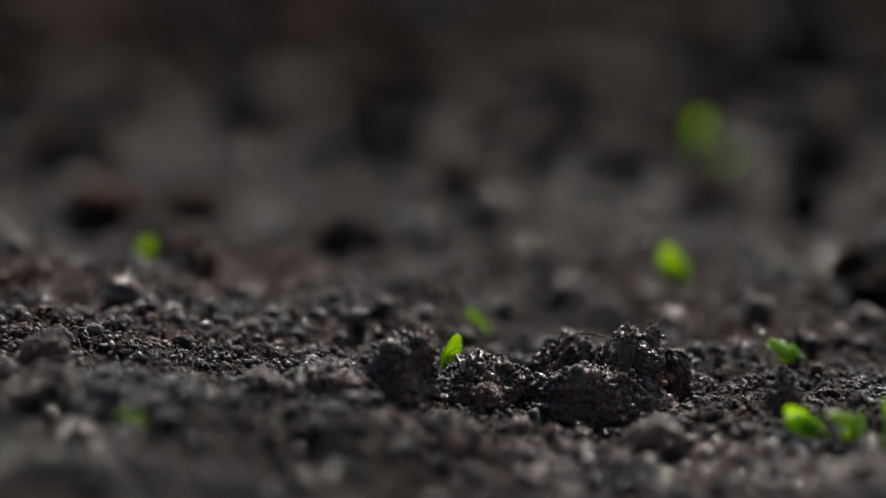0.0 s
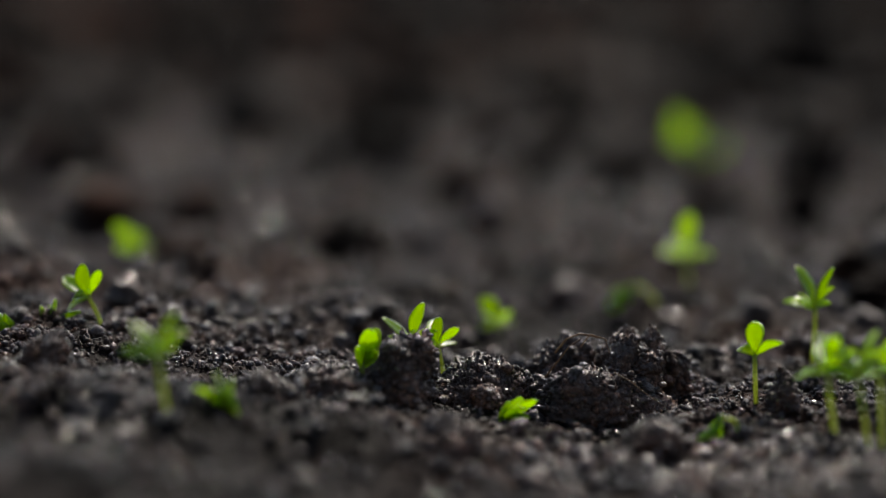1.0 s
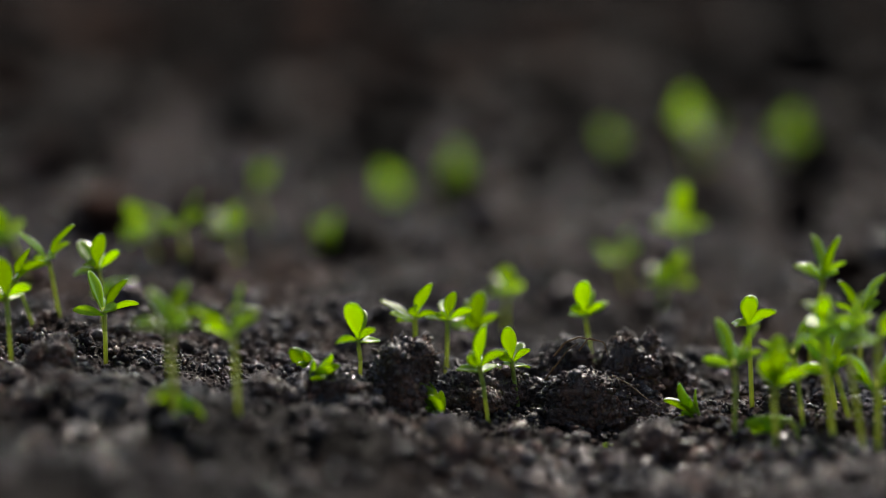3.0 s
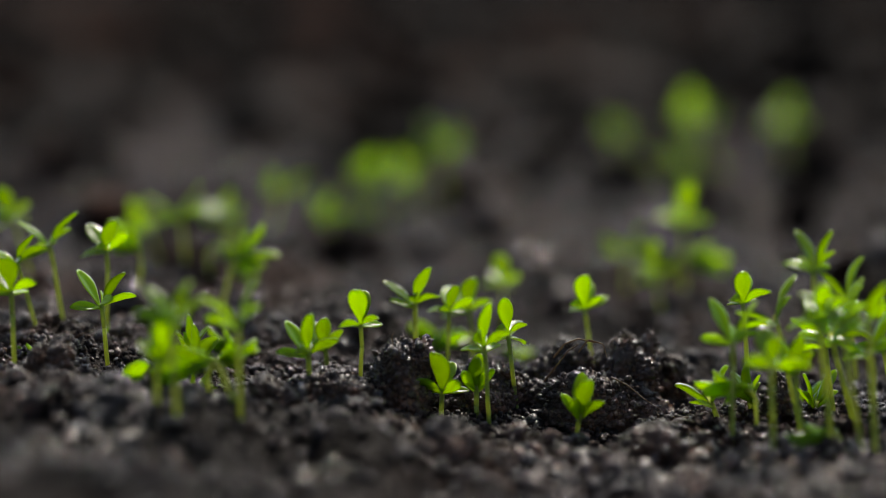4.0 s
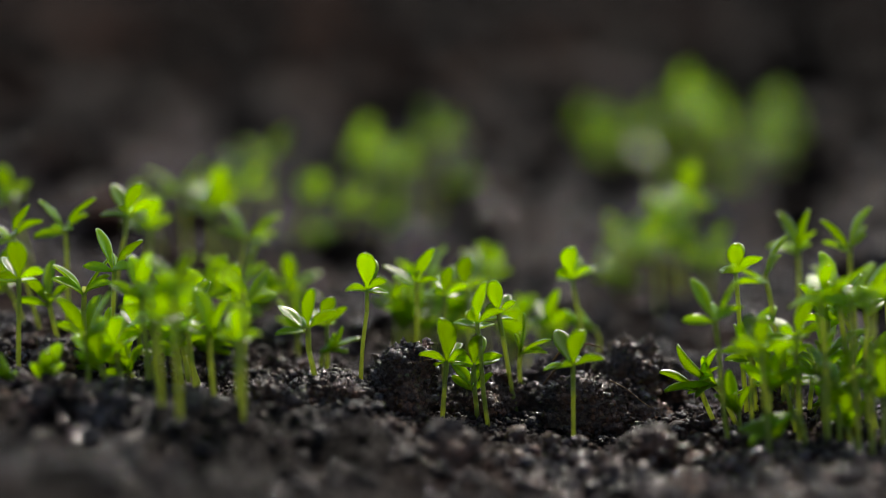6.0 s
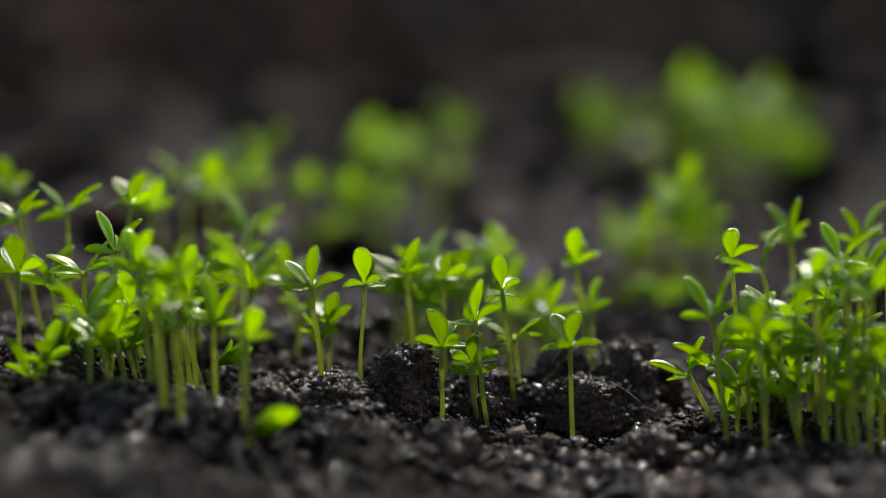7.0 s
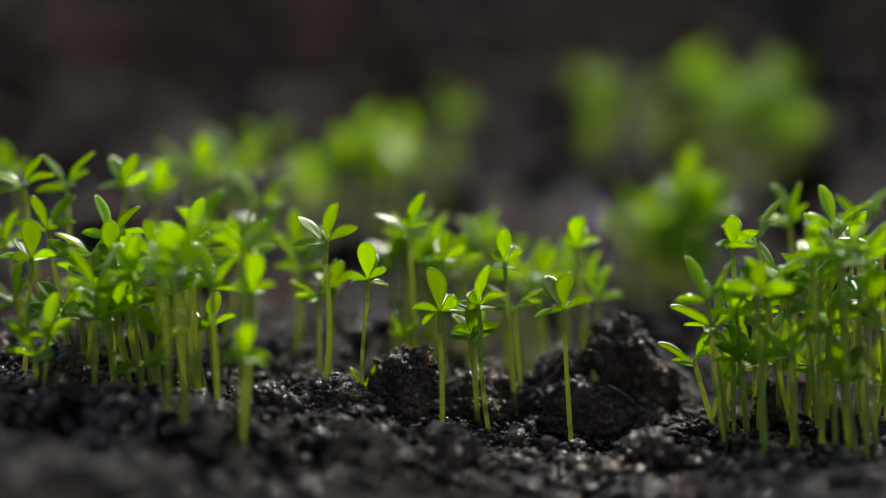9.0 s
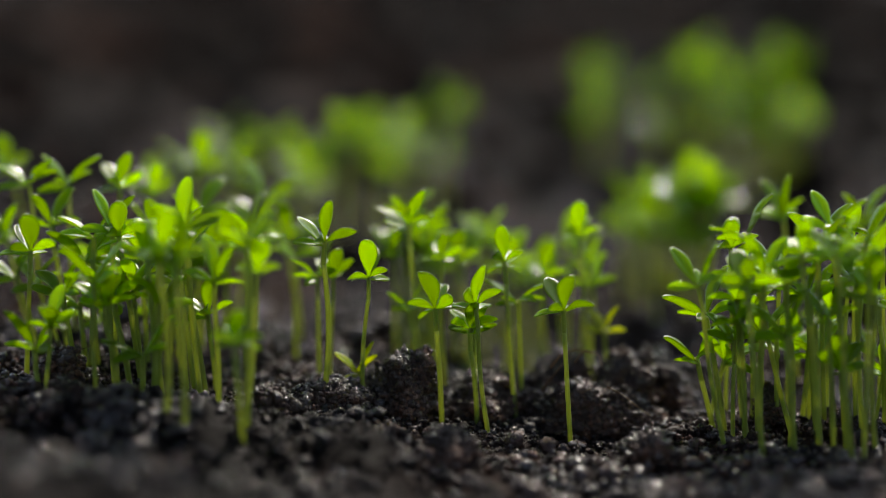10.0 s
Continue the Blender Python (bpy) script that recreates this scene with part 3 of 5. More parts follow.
seedling(-0.0046, 0.0568, 0.0007, [(3.6, -0.1, 3.6), (4, -0.3, 6.3), (5, 0.2, 11.4), (5.5, -0.1, 14.7), (7, -0.1, 21.7), (8, 0.6, 24.9), (9, -0.4, 27.2), (10, -0.1, 29.8)], face=100, size=1.035)
seedling(0.0031, 0.0619, -0.0011, [(4.6, 0.2, 3.3), (5, -0.1, 6.5), (5.5, -0.4, 10.5), (7, -0.6, 19), (8, -0.1, 23.2), (9, -0.9, 25.6), (10, -0.6, 28)], face=-30, size=0.99)
seedling(0.0114, 0.0725, -0.0026, [(3.9, -0.7, 3.6), (4.5, -1, 8.2), (5, -0.4, 11.5), (5.5, -0.7, 14.8), (7, -1.2, 23.5), (8, -0.6, 26.5), (9, -1.3, 28.3), (10, -1, 29.8)], face=60, size=1.035)
seedling(0.0178, 0.0726, -0.0033, [(5, -0.6, 3.4), (5.5, -0.4, 6.8), (7, -0.9, 16.9), (8, -0.2, 20.6), (9, -0.9, 22.6), (10, -0.5, 24.5)], face=130, size=0.99)
seedling(0.0251, 0.0721, -0.0040, [(5.2, -0.8, 3.1), (5.5, -0.6, 4.8), (7, -1.3, 14.2), (8, -0.8, 18.6), (9, -1.3, 22), (10, -0.9, 24)], face=20, size=0.99)
seedling(0.0347, 0.0515, -0.0038, [(7, -0.3, 7.6), (8, -0.2, 19.7), (9, -0.1, 25.8), (10, 0.4, 29.1)], face=60, size=0.9)
seedling(-0.0054, 0.0448, 0.0010, [(4.5, -0.4, -0.2), (5.2, -0.4, 5.9), (5.9, -0.4, 10.4), (6.6, 0.2, 14.2), (7.3, -0.8, 18), (8, 0, 21.4), (8.6, 0, 24.3), (9.3, -1.2, 27.2), (10, 0.4, 30.2)], face=-55, size=0.968)
seedling(-0.0035, 0.0495, 0.0004, [(3.4, 0.3, -0.6), (4.2, 0.5, 5.9), (5.1, -0.2, 10.7), (5.9, 0.4, 15.1), (6.7, 0.9, 19.1), (7.5, 0.2, 23), (8.4, -0.3, 26.6), (9.2, -0.7, 29.9), (10, -0.9, 33.2)], face=51, size=0.961)
seedling(-0.0101, 0.0431, 0.0023, [(5.1, 1.8, 0.3), (5.7, 1.7, 7.6), (6.3, 1.7, 12.6), (6.9, 2.5, 17.4), (7.5, 2.2, 21.4), (8.2, 2.3, 25.3), (8.8, 0.9, 29), (9.4, 2.2, 32.5), (10, 1.5, 35.8)], face=110, size=0.964)
seedling(-0.0103, 0.0499, 0.0024, [(3.8, 1.7, -0.5), (4.6, 1.6, 5.6), (5.4, 1.3, 10.3), (6.1, 0.9, 14.2), (6.9, 1.6, 18.3), (7.7, 1.6, 21.9), (8.5, 0.6, 25.1), (9.2, 1.7, 28.2), (10, 1.1, 31.4)], face=152, size=0.955)
seedling(0.0036, 0.0670, -0.0012, [(3.6, 0, -0.6), (4.4, 0, 3.9), (5.2, 0.3, 7.3), (6, 0.2, 10.5), (6.8, 1.2, 13.5), (7.6, 0.5, 16.3), (8.4, -0.4, 18.8), (9.2, 1.2, 21.2), (10, -1.2, 23.5)], face=7, size=0.997)
seedling(-0.0079, 0.0511, 0.0017, [(4.2, 1, -0.4), (5, 1, 5.7), (5.7, 1.1, 9.9), (6.4, 1.6, 13.9), (7.1, 2.1, 17.4), (7.8, 0.5, 20.9), (8.6, 0.7, 23.9), (9.3, 2, 26.9), (10, 1.7, 29.7)], face=-29, size=1.005)
seedling(-0.0082, 0.0521, 0.0018, [(4.5, 0.5, -0.2), (5.2, 0.4, 6), (5.9, 0.5, 10.5), (6.6, 0.1, 14.5), (7.2, 0.6, 18.3), (7.9, 0.5, 21.8), (8.6, -0.3, 24.8), (9.3, -0.7, 27.9), (10, 0.9, 30.9)], face=-22, size=0.996)
seedling(-0.0009, 0.0623, -0.0002, [(3.4, 0.5, -0.7), (4.2, 0.6, 4.2), (5, 0.6, 7.9), (5.8, 0.8, 11.2), (6.7, 1.6, 14.7), (7.5, 1.6, 17.8), (8.3, -0.3, 20.4), (9.2, -0.3, 23.2), (10, -0.3, 25.6)], face=4, size=0.953)
seedling(0.0161, 0.0625, -0.0031, [(4.8, 0.2, 0.1), (5.4, 0.2, 5.4), (6.1, 0.8, 9.1), (6.7, -0.2, 12.5), (7.4, -0.6, 15.8), (8, -0.7, 18.5), (8.7, 1, 21.1), (9.3, 1, 23.7), (10, 1.2, 26.2)], face=-5, size=0.989)
seedling(0.0267, 0.0680, -0.0042, [(5.6, -1.9, 0.8), (6.1, -1.8, 5), (6.7, -1.7, 8.1), (7.2, -2.8, 11), (7.8, -2.9, 13.6), (8.3, -2.7, 15.8), (8.9, -2.5, 17.9), (9.4, -1.7, 20.1), (10, -2.8, 22.1)], face=83, size=0.995)
seedling(0.0306, 0.0637, -0.0040, [(5.7, -1.7, 0.9), (6.3, -1.7, 5.4), (6.8, -1.7, 8.5), (7.3, -1.5, 11.5), (7.9, -1.2, 14.1), (8.4, -1.4, 16.5), (8.9, -0.9, 18.6), (9.5, -2.6, 20.8), (10, -1.3, 22.9)], face=94, size=0.924)
seedling(0.0337, 0.0700, -0.0039, [(6.4, -1.9, 1.5), (6.9, -1.7, 7.4), (7.3, -2.4, 11.8), (7.8, -1.5, 15.5), (8.2, -3.1, 18.8), (8.7, -1.5, 21.9), (9.1, -2.5, 24.9), (9.6, -1.5, 27.8), (10, -1.2, 30.5)], face=156, size=0.962)

# the thick tuft at the lower end
seedling(0.0678, 0.0045, -0.0007, [(0.2, 0.7, 5.4), (0.5, 0.1, 11.6), (1, -1.1, 13.7), (1.5, -0.9, 15.1), (2, -1.5, 15.5), (2.5, -1.5, 16.1), (4, -2.8, 23.6), (4.5, -1.6, 24.6), (5, -2.3, 26.7), (5.5, -3.3, 30.1), (7, -5.1, 35.2), (7.5, -4.1, 39.7), (8, -3.7, 39.4), (8.5, -4.3, 38.8), (10, -4.3, 39)], face=8, size=1.041)
seedling(0.0862, 0.0394, -0.0004, [(0, -2.1, 5.2), (0.5, -0.7, 10.7), (1, -0.4, 14.9), (1.5, -0.6, 17.1), (2.5, 2.3, 20.2), (4, 0.2, 23.7), (5, -0.9, 26.2), (7, -4.3, 32), (8.5, -3.9, 36.1), (10, -5.5, 39.6)], face=60, size=1.041)
seedling(0.0787, -0.0240, -0.0005, [(0, -2, 6), (0.5, -2.1, 10.1), (1, -1.4, 16.1), (1.5, -1.3, 18.6), (2.5, -2.2, 21.2), (4, -2.3, 26.4), (5, -0.3, 29.2), (7, -2.7, 35), (8.5, -2.2, 40), (10, -4.1, 42.2)], face=20, size=1.06)
seedling(0.0862, -0.0278, -0.0004, [(0, -0.7, 4.7), (0.5, -3.5, 13.2), (1, -4.1, 16.9), (1.5, -5.1, 18.2), (2.5, -5.4, 22), (4, -6.1, 26), (5, -4.5, 27.8), (7, -4, 35.6), (8.5, -4.7, 40.6), (10, -5.4, 42.7)], face=80, size=1.06)
seedling(0.0881, -0.0272, -0.0004, [(0, -0.1, 7.3), (0.5, -0.4, 13.9), (1, -0.9, 16.2), (1.5, -1.6, 13.5), (2.5, -0.2, 19.5), (4, -2.2, 25.8), (5, -0.7, 29.7), (7, -0.6, 33.1), (8.5, -0.7, 39.3), (10, -0.2, 42.6)], face=30, size=1.06)
seedling(0.0619, -0.0146, -0.0007, [(0.9, -2.9, 8), (1, -3, 8.5), (1.5, -0.4, 12.6), (2.5, -1.6, 13.5), (4, -1.9, 19.5), (5, -3.5, 22.9), (7, -5.4, 26), (8.5, -5.6, 29.1), (10, -7.7, 34)], face=75, size=1.041)
seedling(0.0675, -0.0262, -0.0007, [(2, 0.4, 3.8), (2.5, -0.8, 11.4), (4, -1, 17.9), (5, -2.4, 18.3), (7, -3.3, 25.8), (8.5, -2.3, 32.4), (10, -4.6, 36.2)], face=10, size=1.06, hook=45)
seedling(0.0774, -0.0083, -0.0005, [(1.3, -2.3, 8.7), (1.5, -2.3, 10.3), (2.5, -2.5, 13), (4, -7.4, 23.1), (5, -8, 29.6), (7, -9.9, 35.6), (8.5, -9.8, 40.9), (10, -12.1, 44.1)], face=85, size=0.993)
seedling(0.0603, 0.0014, -0.0008, [(2.3, -4.6, -1.7), (2.5, -4.7, -0.3), (4, -2.6, 3.7), (5, -2.4, 4.9), (7, -6.7, 10), (8.5, -5.4, 13.1), (10, -4.1, 14.7)], face=70, size=0.899)
seedling(0.0847, 0.0011, -0.0005, [(1.6, -0.5, 4.1), (2.5, -1.6, 9.5), (4, -2.4, 16.2), (5, -0.9, 19.1), (7, -1, 27.5), (8.5, -0.1, 36.9), (10, -2.1, 40.2)], face=110, size=1.06)
seedling(0.0873, -0.0087, -0.0004, [(2, -2.4, 5.4), (2.5, -3.7, 11.8), (4, -5.6, 19.6), (5, -5.4, 23.7), (7, -2.7, 36.8), (8.5, -3.5, 44.7), (10, -4.2, 45.6)], face=40, size=1.041)
seedling(0.0931, -0.0137, -0.0003, [(1.8, -2.1, 3.1), (2.5, -2.6, 9.3), (4, -4.1, 17.1), (5, -5, 22.3), (7, -4.6, 32.8), (8.5, -5.1, 37), (10, -3.6, 42.7)], face=90, size=1.06)
seedling(0.0738, -0.0151, -0.0006, [(3, -0.3, 7.7), (4, -0.2, 15.2), (5, 0.1, 17.4), (7, 0.5, 26), (8.5, -0.3, 31.5), (10, -1, 34.6)], face=15, size=1.06)
seedling(0.0678, -0.0101, -0.0007, [(3.5, -2.9, 9.1), (4, -2.8, 12.9), (5, -2.6, 14.5), (7, -3.3, 21.3), (8.5, -5.3, 25.7), (10, -5, 31.2)], face=130, size=1.06)
seedling(0.0828, -0.0223, -0.0005, [(4, -2.2, 7.3), (5, -1.9, 12.4), (7, -1.3, 17.8), (8.5, -2.1, 24.4), (10, -2.3, 28.6)], face=65, size=1.06)
seedling(0.0925, -0.0250, -0.0003, [(4.5, -2.8, 5.6), (5, -2.2, 10.5), (7, -2.2, 18.3), (8.5, -3.1, 28.5), (10, -2.7, 33.8)], face=0, size=1.06)
seedling(0.0748, -0.0009, -0.0006, [(4.5, -1.6, 7), (5.5, -0.7, 12.4), (7, -1.2, 22.9), (8.5, -0.9, 31.2), (10, -1.2, 35.6)], face=45, size=1.06)
seedling(0.0821, -0.0062, -0.0005, [(5, -1.7, 8.4), (7, -2.5, 17.8), (8.5, -3.3, 24.7), (10, -3.5, 30.3)], face=95, size=1.06)
seedling(0.0623, -0.0002, -0.0007, [(5, -2.7, 4.6), (7, -3, 12.9), (8.5, -2.7, 19.9), (10, -4.3, 24.3)], face=120, size=1.06)
seedling(0.0916, -0.0089, -0.0004, [(5, -2.6, 7.7), (7, -3.4, 19.5), (8.5, -2.4, 27.6), (10, -2.6, 33.1)], face=20, size=1.06)
seedling(0.0986, 0.0005, -0.0003, [(3, -3.4, 8.3), (4, -4.3, 17.4), (5, -4, 21.5), (7, -2.6, 32.4), (8.5, -3.1, 38.1), (10, -2.5, 41.4)], face=70, size=1.06)
seedling(0.0750, -0.0220, -0.0006, [(5.5, -1.7, 5.3), (7, -2.1, 13), (8.5, -2.3, 18.4), (10, -3.1, 25)], face=70, size=1.06)
seedling(0.0909, 0.0034, -0.0004, [(5, -2.7, 10.9), (7, -2.4, 27), (8.5, -0.9, 36.4), (10, -1, 39.7)], face=30, size=1.06)
seedling(0.0703, -0.0056, -0.0006, [(6, -2.1, 3.7), (7, -1.3, 7.8), (8.5, -1.6, 14.6), (10, -0.7, 21.5)], face=100, size=1.06)
seedling(0.0951, 0.0333, -0.0003, [(0.8, 2.6, 2.2), (1.5, -2.4, 5.1), (2.5, 1.7, 13.5), (4, -1.8, 18.1), (5, -4.3, 26.5), (7, 2.8, 32.9), (8.5, 3.3, 37.7), (10, 3.9, 38.5)], face=100, size=1.06)
seedling(0.0792, 0.0189, -0.0005, [(3.3, -0.5, -5.6), (4.1, 0, -1.9), (5, -0.6, 0.6), (5.8, 0.2, 2.9), (6.6, 0.6, 5), (7.5, -0.5, 7.2), (8.3, 0.5, 9.1), (9.2, 1.5, 11), (10, 1.2, 13)], face=-37, size=1.07)
seedling(0.0688, 0.0043, -0.0007, [(3.1, -1.5, -0.2), (4, -1.1, 5), (4.9, -1.4, 8.6), (5.7, -0.6, 11.8), (6.6, -1.7, 14.8), (7.4, -1.1, 17.6), (8.3, 0.1, 20.4), (9.1, 0.3, 23), (10, -0.3, 25.7)], face=63, size=0.919)
seedling(0.0731, 0.0053, -0.0006, [(4, -3.1, 0.1), (4.7, -2.8, 3.5), (5.5, -3.3, 5.9), (6.2, -2.9, 8.1), (7, -2.6, 10.2), (7.7, -3.4, 12.1), (8.5, -2.3, 13.9), (9.2, -1.1, 15.7), (10, -2.7, 17.6)], face=144, size=1.04)
seedling(0.0654, 0.0108, -0.0007, [(7, 0.5, -4.3), (7.4, 0.4, 3.3), (7.7, -0.2, 8.5), (8.1, -0.4, 13), (8.5, 0.5, 17.3), (8.9, 1.3, 21.3), (9.2, 0.2, 25.1), (9.6, 0.2, 28.7), (10, 0.7, 32.1)], face=3, size=0.921)
seedling(0.0850, 0.0063, -0.0005, [(5.6, -3.4, 0.6), (6.1, -3.2, 3), (6.7, -3.6, 4.9), (7.2, -3.4, 6.5), (7.8, -1.7, 7.9), (8.3, -1.5, 9.4), (8.9, -3.4, 10.7), (9.4, -1.9, 12), (10, -1.1, 13.2)], face=114, size=0.955)
seedling(0.0872, 0.0375, -0.0004, [(4.4, 2.3, -6), (5.1, 2.2, -2.4), (5.8, 2.3, 0.5), (6.5, 3.5, 3.1), (7.2, 3.1, 5.4), (7.9, 3, 7.6), (8.6, 3.1, 9.9), (9.3, 4.7, 12), (10, 3.8, 14)], face=-51, size=0.903)
seedling(0.0919, -0.0007, -0.0004, [(4.7, -3, 0.4), (5.4, -3.1, 7.1), (6, -2.7, 11.9), (6.7, -3.4, 16), (7.4, -1.9, 20), (8, -3.4, 23.7), (8.7, -1.7, 27.1), (9.3, -1.4, 30.4), (10, -2, 33.7)], face=66, size=1.066)
seedling(0.0690, -0.0161, -0.0007, [(4.7, -1, 0.5), (5.3, -1.1, 7.8), (6, -0.6, 12.9), (6.7, -1, 17.4), (7.3, -0.4, 21.5), (8, -1.3, 25.6), (8.7, 0.2, 29.4), (9.3, -0.9, 33), (10, -1.3, 36.5)], face=-55, size=1.129)
seedling(0.0651, -0.0108, -0.0007, [(7.4, -0.3, -2.3), (7.8, -0.5, 3.6), (8.1, -0.4, 7.7), (8.4, -0.2, 11.3), (8.7, 0.6, 14.6), (9, -0.7, 17.7), (9.4, -1.1, 20.8), (9.7, -0.2, 23.6), (10, -1.1, 26.3)], face=155, size=0.919)
seedling(0.0802, 0.0045, -0.0005, [(2.9, 1, -5.4), (3.8, 0.9, 1.2), (4.7, 1.7, 5.7), (5.6, 1, 9.7), (6.5, 2.2, 13.4), (7.3, 2.5, 16.9), (8.2, 3, 20.4), (9.1, 2.3, 23.7), (10, 1.8, 27)], face=119, size=0.91)
seedling(0.0831, 0.0063, -0.0005, [(5.7, -1.5, 0.6), (6.2, -1.8, 7.9), (6.8, -1.8, 12.9), (7.3, -1.5, 17.2), (7.8, -1.1, 21.3), (8.4, -1.4, 25.3), (8.9, -1.9, 28.9), (9.5, -1.2, 32.4), (10, 0.1, 35.8)], face=-58, size=1.025)
seedling(0.0998, 0.0118, -0.0003, [(7.5, -1.8, 1.3), (7.8, -1.7, 3.8), (8.1, -1.3, 5.6), (8.4, -2.4, 7.1), (8.7, -1.3, 8.5), (9, -1.4, 9.8), (9.4, -1.9, 11.1), (9.7, -0.7, 12.4), (10, -0.7, 13.7)], face=53, size=0.923)
seedling(0.0872, 0.0092, -0.0004, [(5, -0.8, -3.5), (5.6, -0.9, 1.5), (6.3, -0.2, 4.9), (6.9, -1, 8), (7.5, 0.5, 10.8), (8.1, 0.3, 13.5), (8.8, 0.2, 16.2), (9.4, 1.1, 18.6), (10, -0.8, 21.1)], face=-23, size=1.04)
seedling(0.0824, -0.0145, -0.0005, [(4.6, -3.5, 0.4), (5.3, -3.5, 8.6), (5.9, -3.7, 14.2), (6.6, -3.3, 19), (7.3, -3.1, 23.7), (8, -2.9, 28.1), (8.6, -3.8, 32.2), (9.3, -2.2, 36.1), (10, -2.9, 39.9)], face=70, size=1.084)
seedling(0.0594, 0.0047, -0.0008, [(5.5, 3.7, -6), (6.1, 3.4, -3), (6.6, 3.6, 0), (7.2, 3.4, 2.5), (7.7, 4.5, 4.8), (8.3, 3.5, 7.2), (8.9, 3.5, 9.4), (9.4, 3.4, 11.5), (10, 3.5, 13.5)], face=-60, size=1.121)
seedling(0.0980, -0.0028, -0.0003, [(6.2, -2.4, 0.8), (6.7, -2.3, 6.4), (7.2, -2.5, 10.1), (7.6, -2.7, 13.5), (8.1, -2.1, 16.6), (8.6, -2.7, 19.6), (9.1, -2, 22.4), (9.5, -0.9, 25), (10, -2.8, 27.6)], face=52, size=0.923)
seedling(0.0800, 0.0117, -0.0006, [(6.9, -1.1, 0.5), (7.5, -0.9, 4.6), (8.1, -1.4, 7.3), (8.8, -1.5, 9.7), (9.4, -1.2, 12), (10, -1.2, 14)], face=-35, size=0.989)
seedling(0.0858, -0.0206, -0.0006, [(4.8, -2.2, 0.5), (5.9, -2, 5.3), (6.9, -1.9, 8.6), (7.9, -1.8, 11.5), (9, -1.8, 14.2), (10, -1.6, 16.6)], face=-6, size=1.03)
seedling(0.0638, -0.0080, -0.0006, [(5.1, -0.2, 0.5), (6.1, -0.2, 6.6), (7.1, -0.5, 10.7), (8.1, -0.4, 14.3), (9, -1, 17.7), (10, -0.8, 20.8)], face=46, size=0.963)
seedling(0.0961, 0.0019, -0.0006, [(6.4, 1.3, 0.5), (7.1, 1.8, 3.7), (7.8, 1.4, 5.9), (8.6, 1.5, 7.9), (9.3, 1.9, 9.7), (10, 2, 11.3)], face=-26, size=0.912)

# the tuft at the higher end
seedling(-0.0760, 0.0314, 0.0113, [(0, -4.4, -2.2), (0.5, -5.1, 5), (1, -4.5, 7.8), (1.5, -4.6, 9.4), (2.5, -3, 12.4), (4, -0.8, 18.5), (5, 3, 24.2), (7, 3.8, 30.5), (8.5, 2.8, 35.4), (10, 0.6, 36.2)], face=20, size=1.041)
seedling(-0.0864, 0.0321, 0.0118, [(0.3, -1.9, -2.7), (0.5, -2.6, -0.9), (1, -5.4, 0.9), (1.5, -3.3, 8.7), (2.5, -3.5, 14.4), (4, -3.6, 19.2), (5, -1.7, 21), (7, -0.3, 28.6), (8.5, -0.7, 34.8), (10, -0.9, 37)], face=80, size=1.06)
seedling(-0.0909, 0.0266, 0.0120, [(0.4, -5.4, -2.1), (0.5, -6.1, -1.1), (1, -2.4, 0.6), (1.5, -2.3, 4.5), (2.5, -5.2, 10.1), (4, -5.6, 16.1), (5, -7.2, 19.2), (7, -6.4, 28), (8.5, -5.6, 35.5), (10, -4.8, 37.6)], face=50, size=1.06)
seedling(-0.0915, -0.0029, 0.0120, [(0.9, -1.7, 2.3), (1.5, -1.3, 6.2), (2.5, -1.2, 12.4), (4, -0.2, 15.5), (5, 1.2, 17.1), (7, -0.1, 20.6), (8.5, 2.4, 23.7), (10, 1.9, 26.9)], face=10, size=1.041)
seedling(-0.0534, -0.0406, 0.0061, [(0, -0.8, 2.9), (0.5, -0.2, 11.1), (1, -1.3, 15.7), (1.5, -0.8, 17), (2.5, 0.5, 19.6), (4, 0.6, 22.3), (5, 1, 25.2), (7, 0, 31.4), (8.5, 0.7, 34.3), (10, 0.1, 36)], face=70, size=1.041)
seedling(-0.0406, -0.0316, 0.0042, [(0.3, -0.3, 2.3), (0.5, 0.2, 3.8), (1, 1.1, 6.3), (1.5, 0.6, 13.3), (2.5, -1.1, 19.4), (4, -0.2, 22.2), (5, 0.7, 26), (7, 0.4, 36.1), (8.5, 0.2, 40.2), (10, 1, 42)], face=100, size=1.041)
seedling(-0.0485, -0.0172, 0.0072, [(3.5, -1.7, 4.2), (4, -0.5, 11.5), (5, -0.7, 13), (7, 0.7, 17.1), (8.5, -0.1, 24.1), (10, 0.3, 27.2)], face=60, size=1.06)
seedling(-0.0763, 0.1279, 0.0070, [(0, -6.6, 2.4), (0.5, -5.9, 3.1), (1, -6.7, 6.1), (1.5, -6.1, 7.9), (2.5, -5.6, 9.1), (4, -5.2, 11.4), (5, -5.4, 13.7), (7, -4.3, 19.6), (10, -3.1, 26.5)], face=0, size=1.06)
seedling(-0.0549, 0.1330, 0.0046, [(0.8, -3.4, -1.3), (1, -3.4, 0.1), (1.5, -7.3, 3.5), (2.5, -3.4, 12), (4, -5.3, 16.1), (5, -5.4, 20), (7, -5.8, 26.1), (10, -1.6, 31.3)], face=40, size=1.06)
seedling(-0.0669, 0.1053, 0.0076, [(0.8, -7.8, -0.6), (1, -7.9, 1), (2.5, -2.1, 12.5), (4, -2.4, 17.7), (5, -2.5, 21.4), (7, -1.4, 30.3), (10, -0.5, 35.4)], face=90, size=1.06)
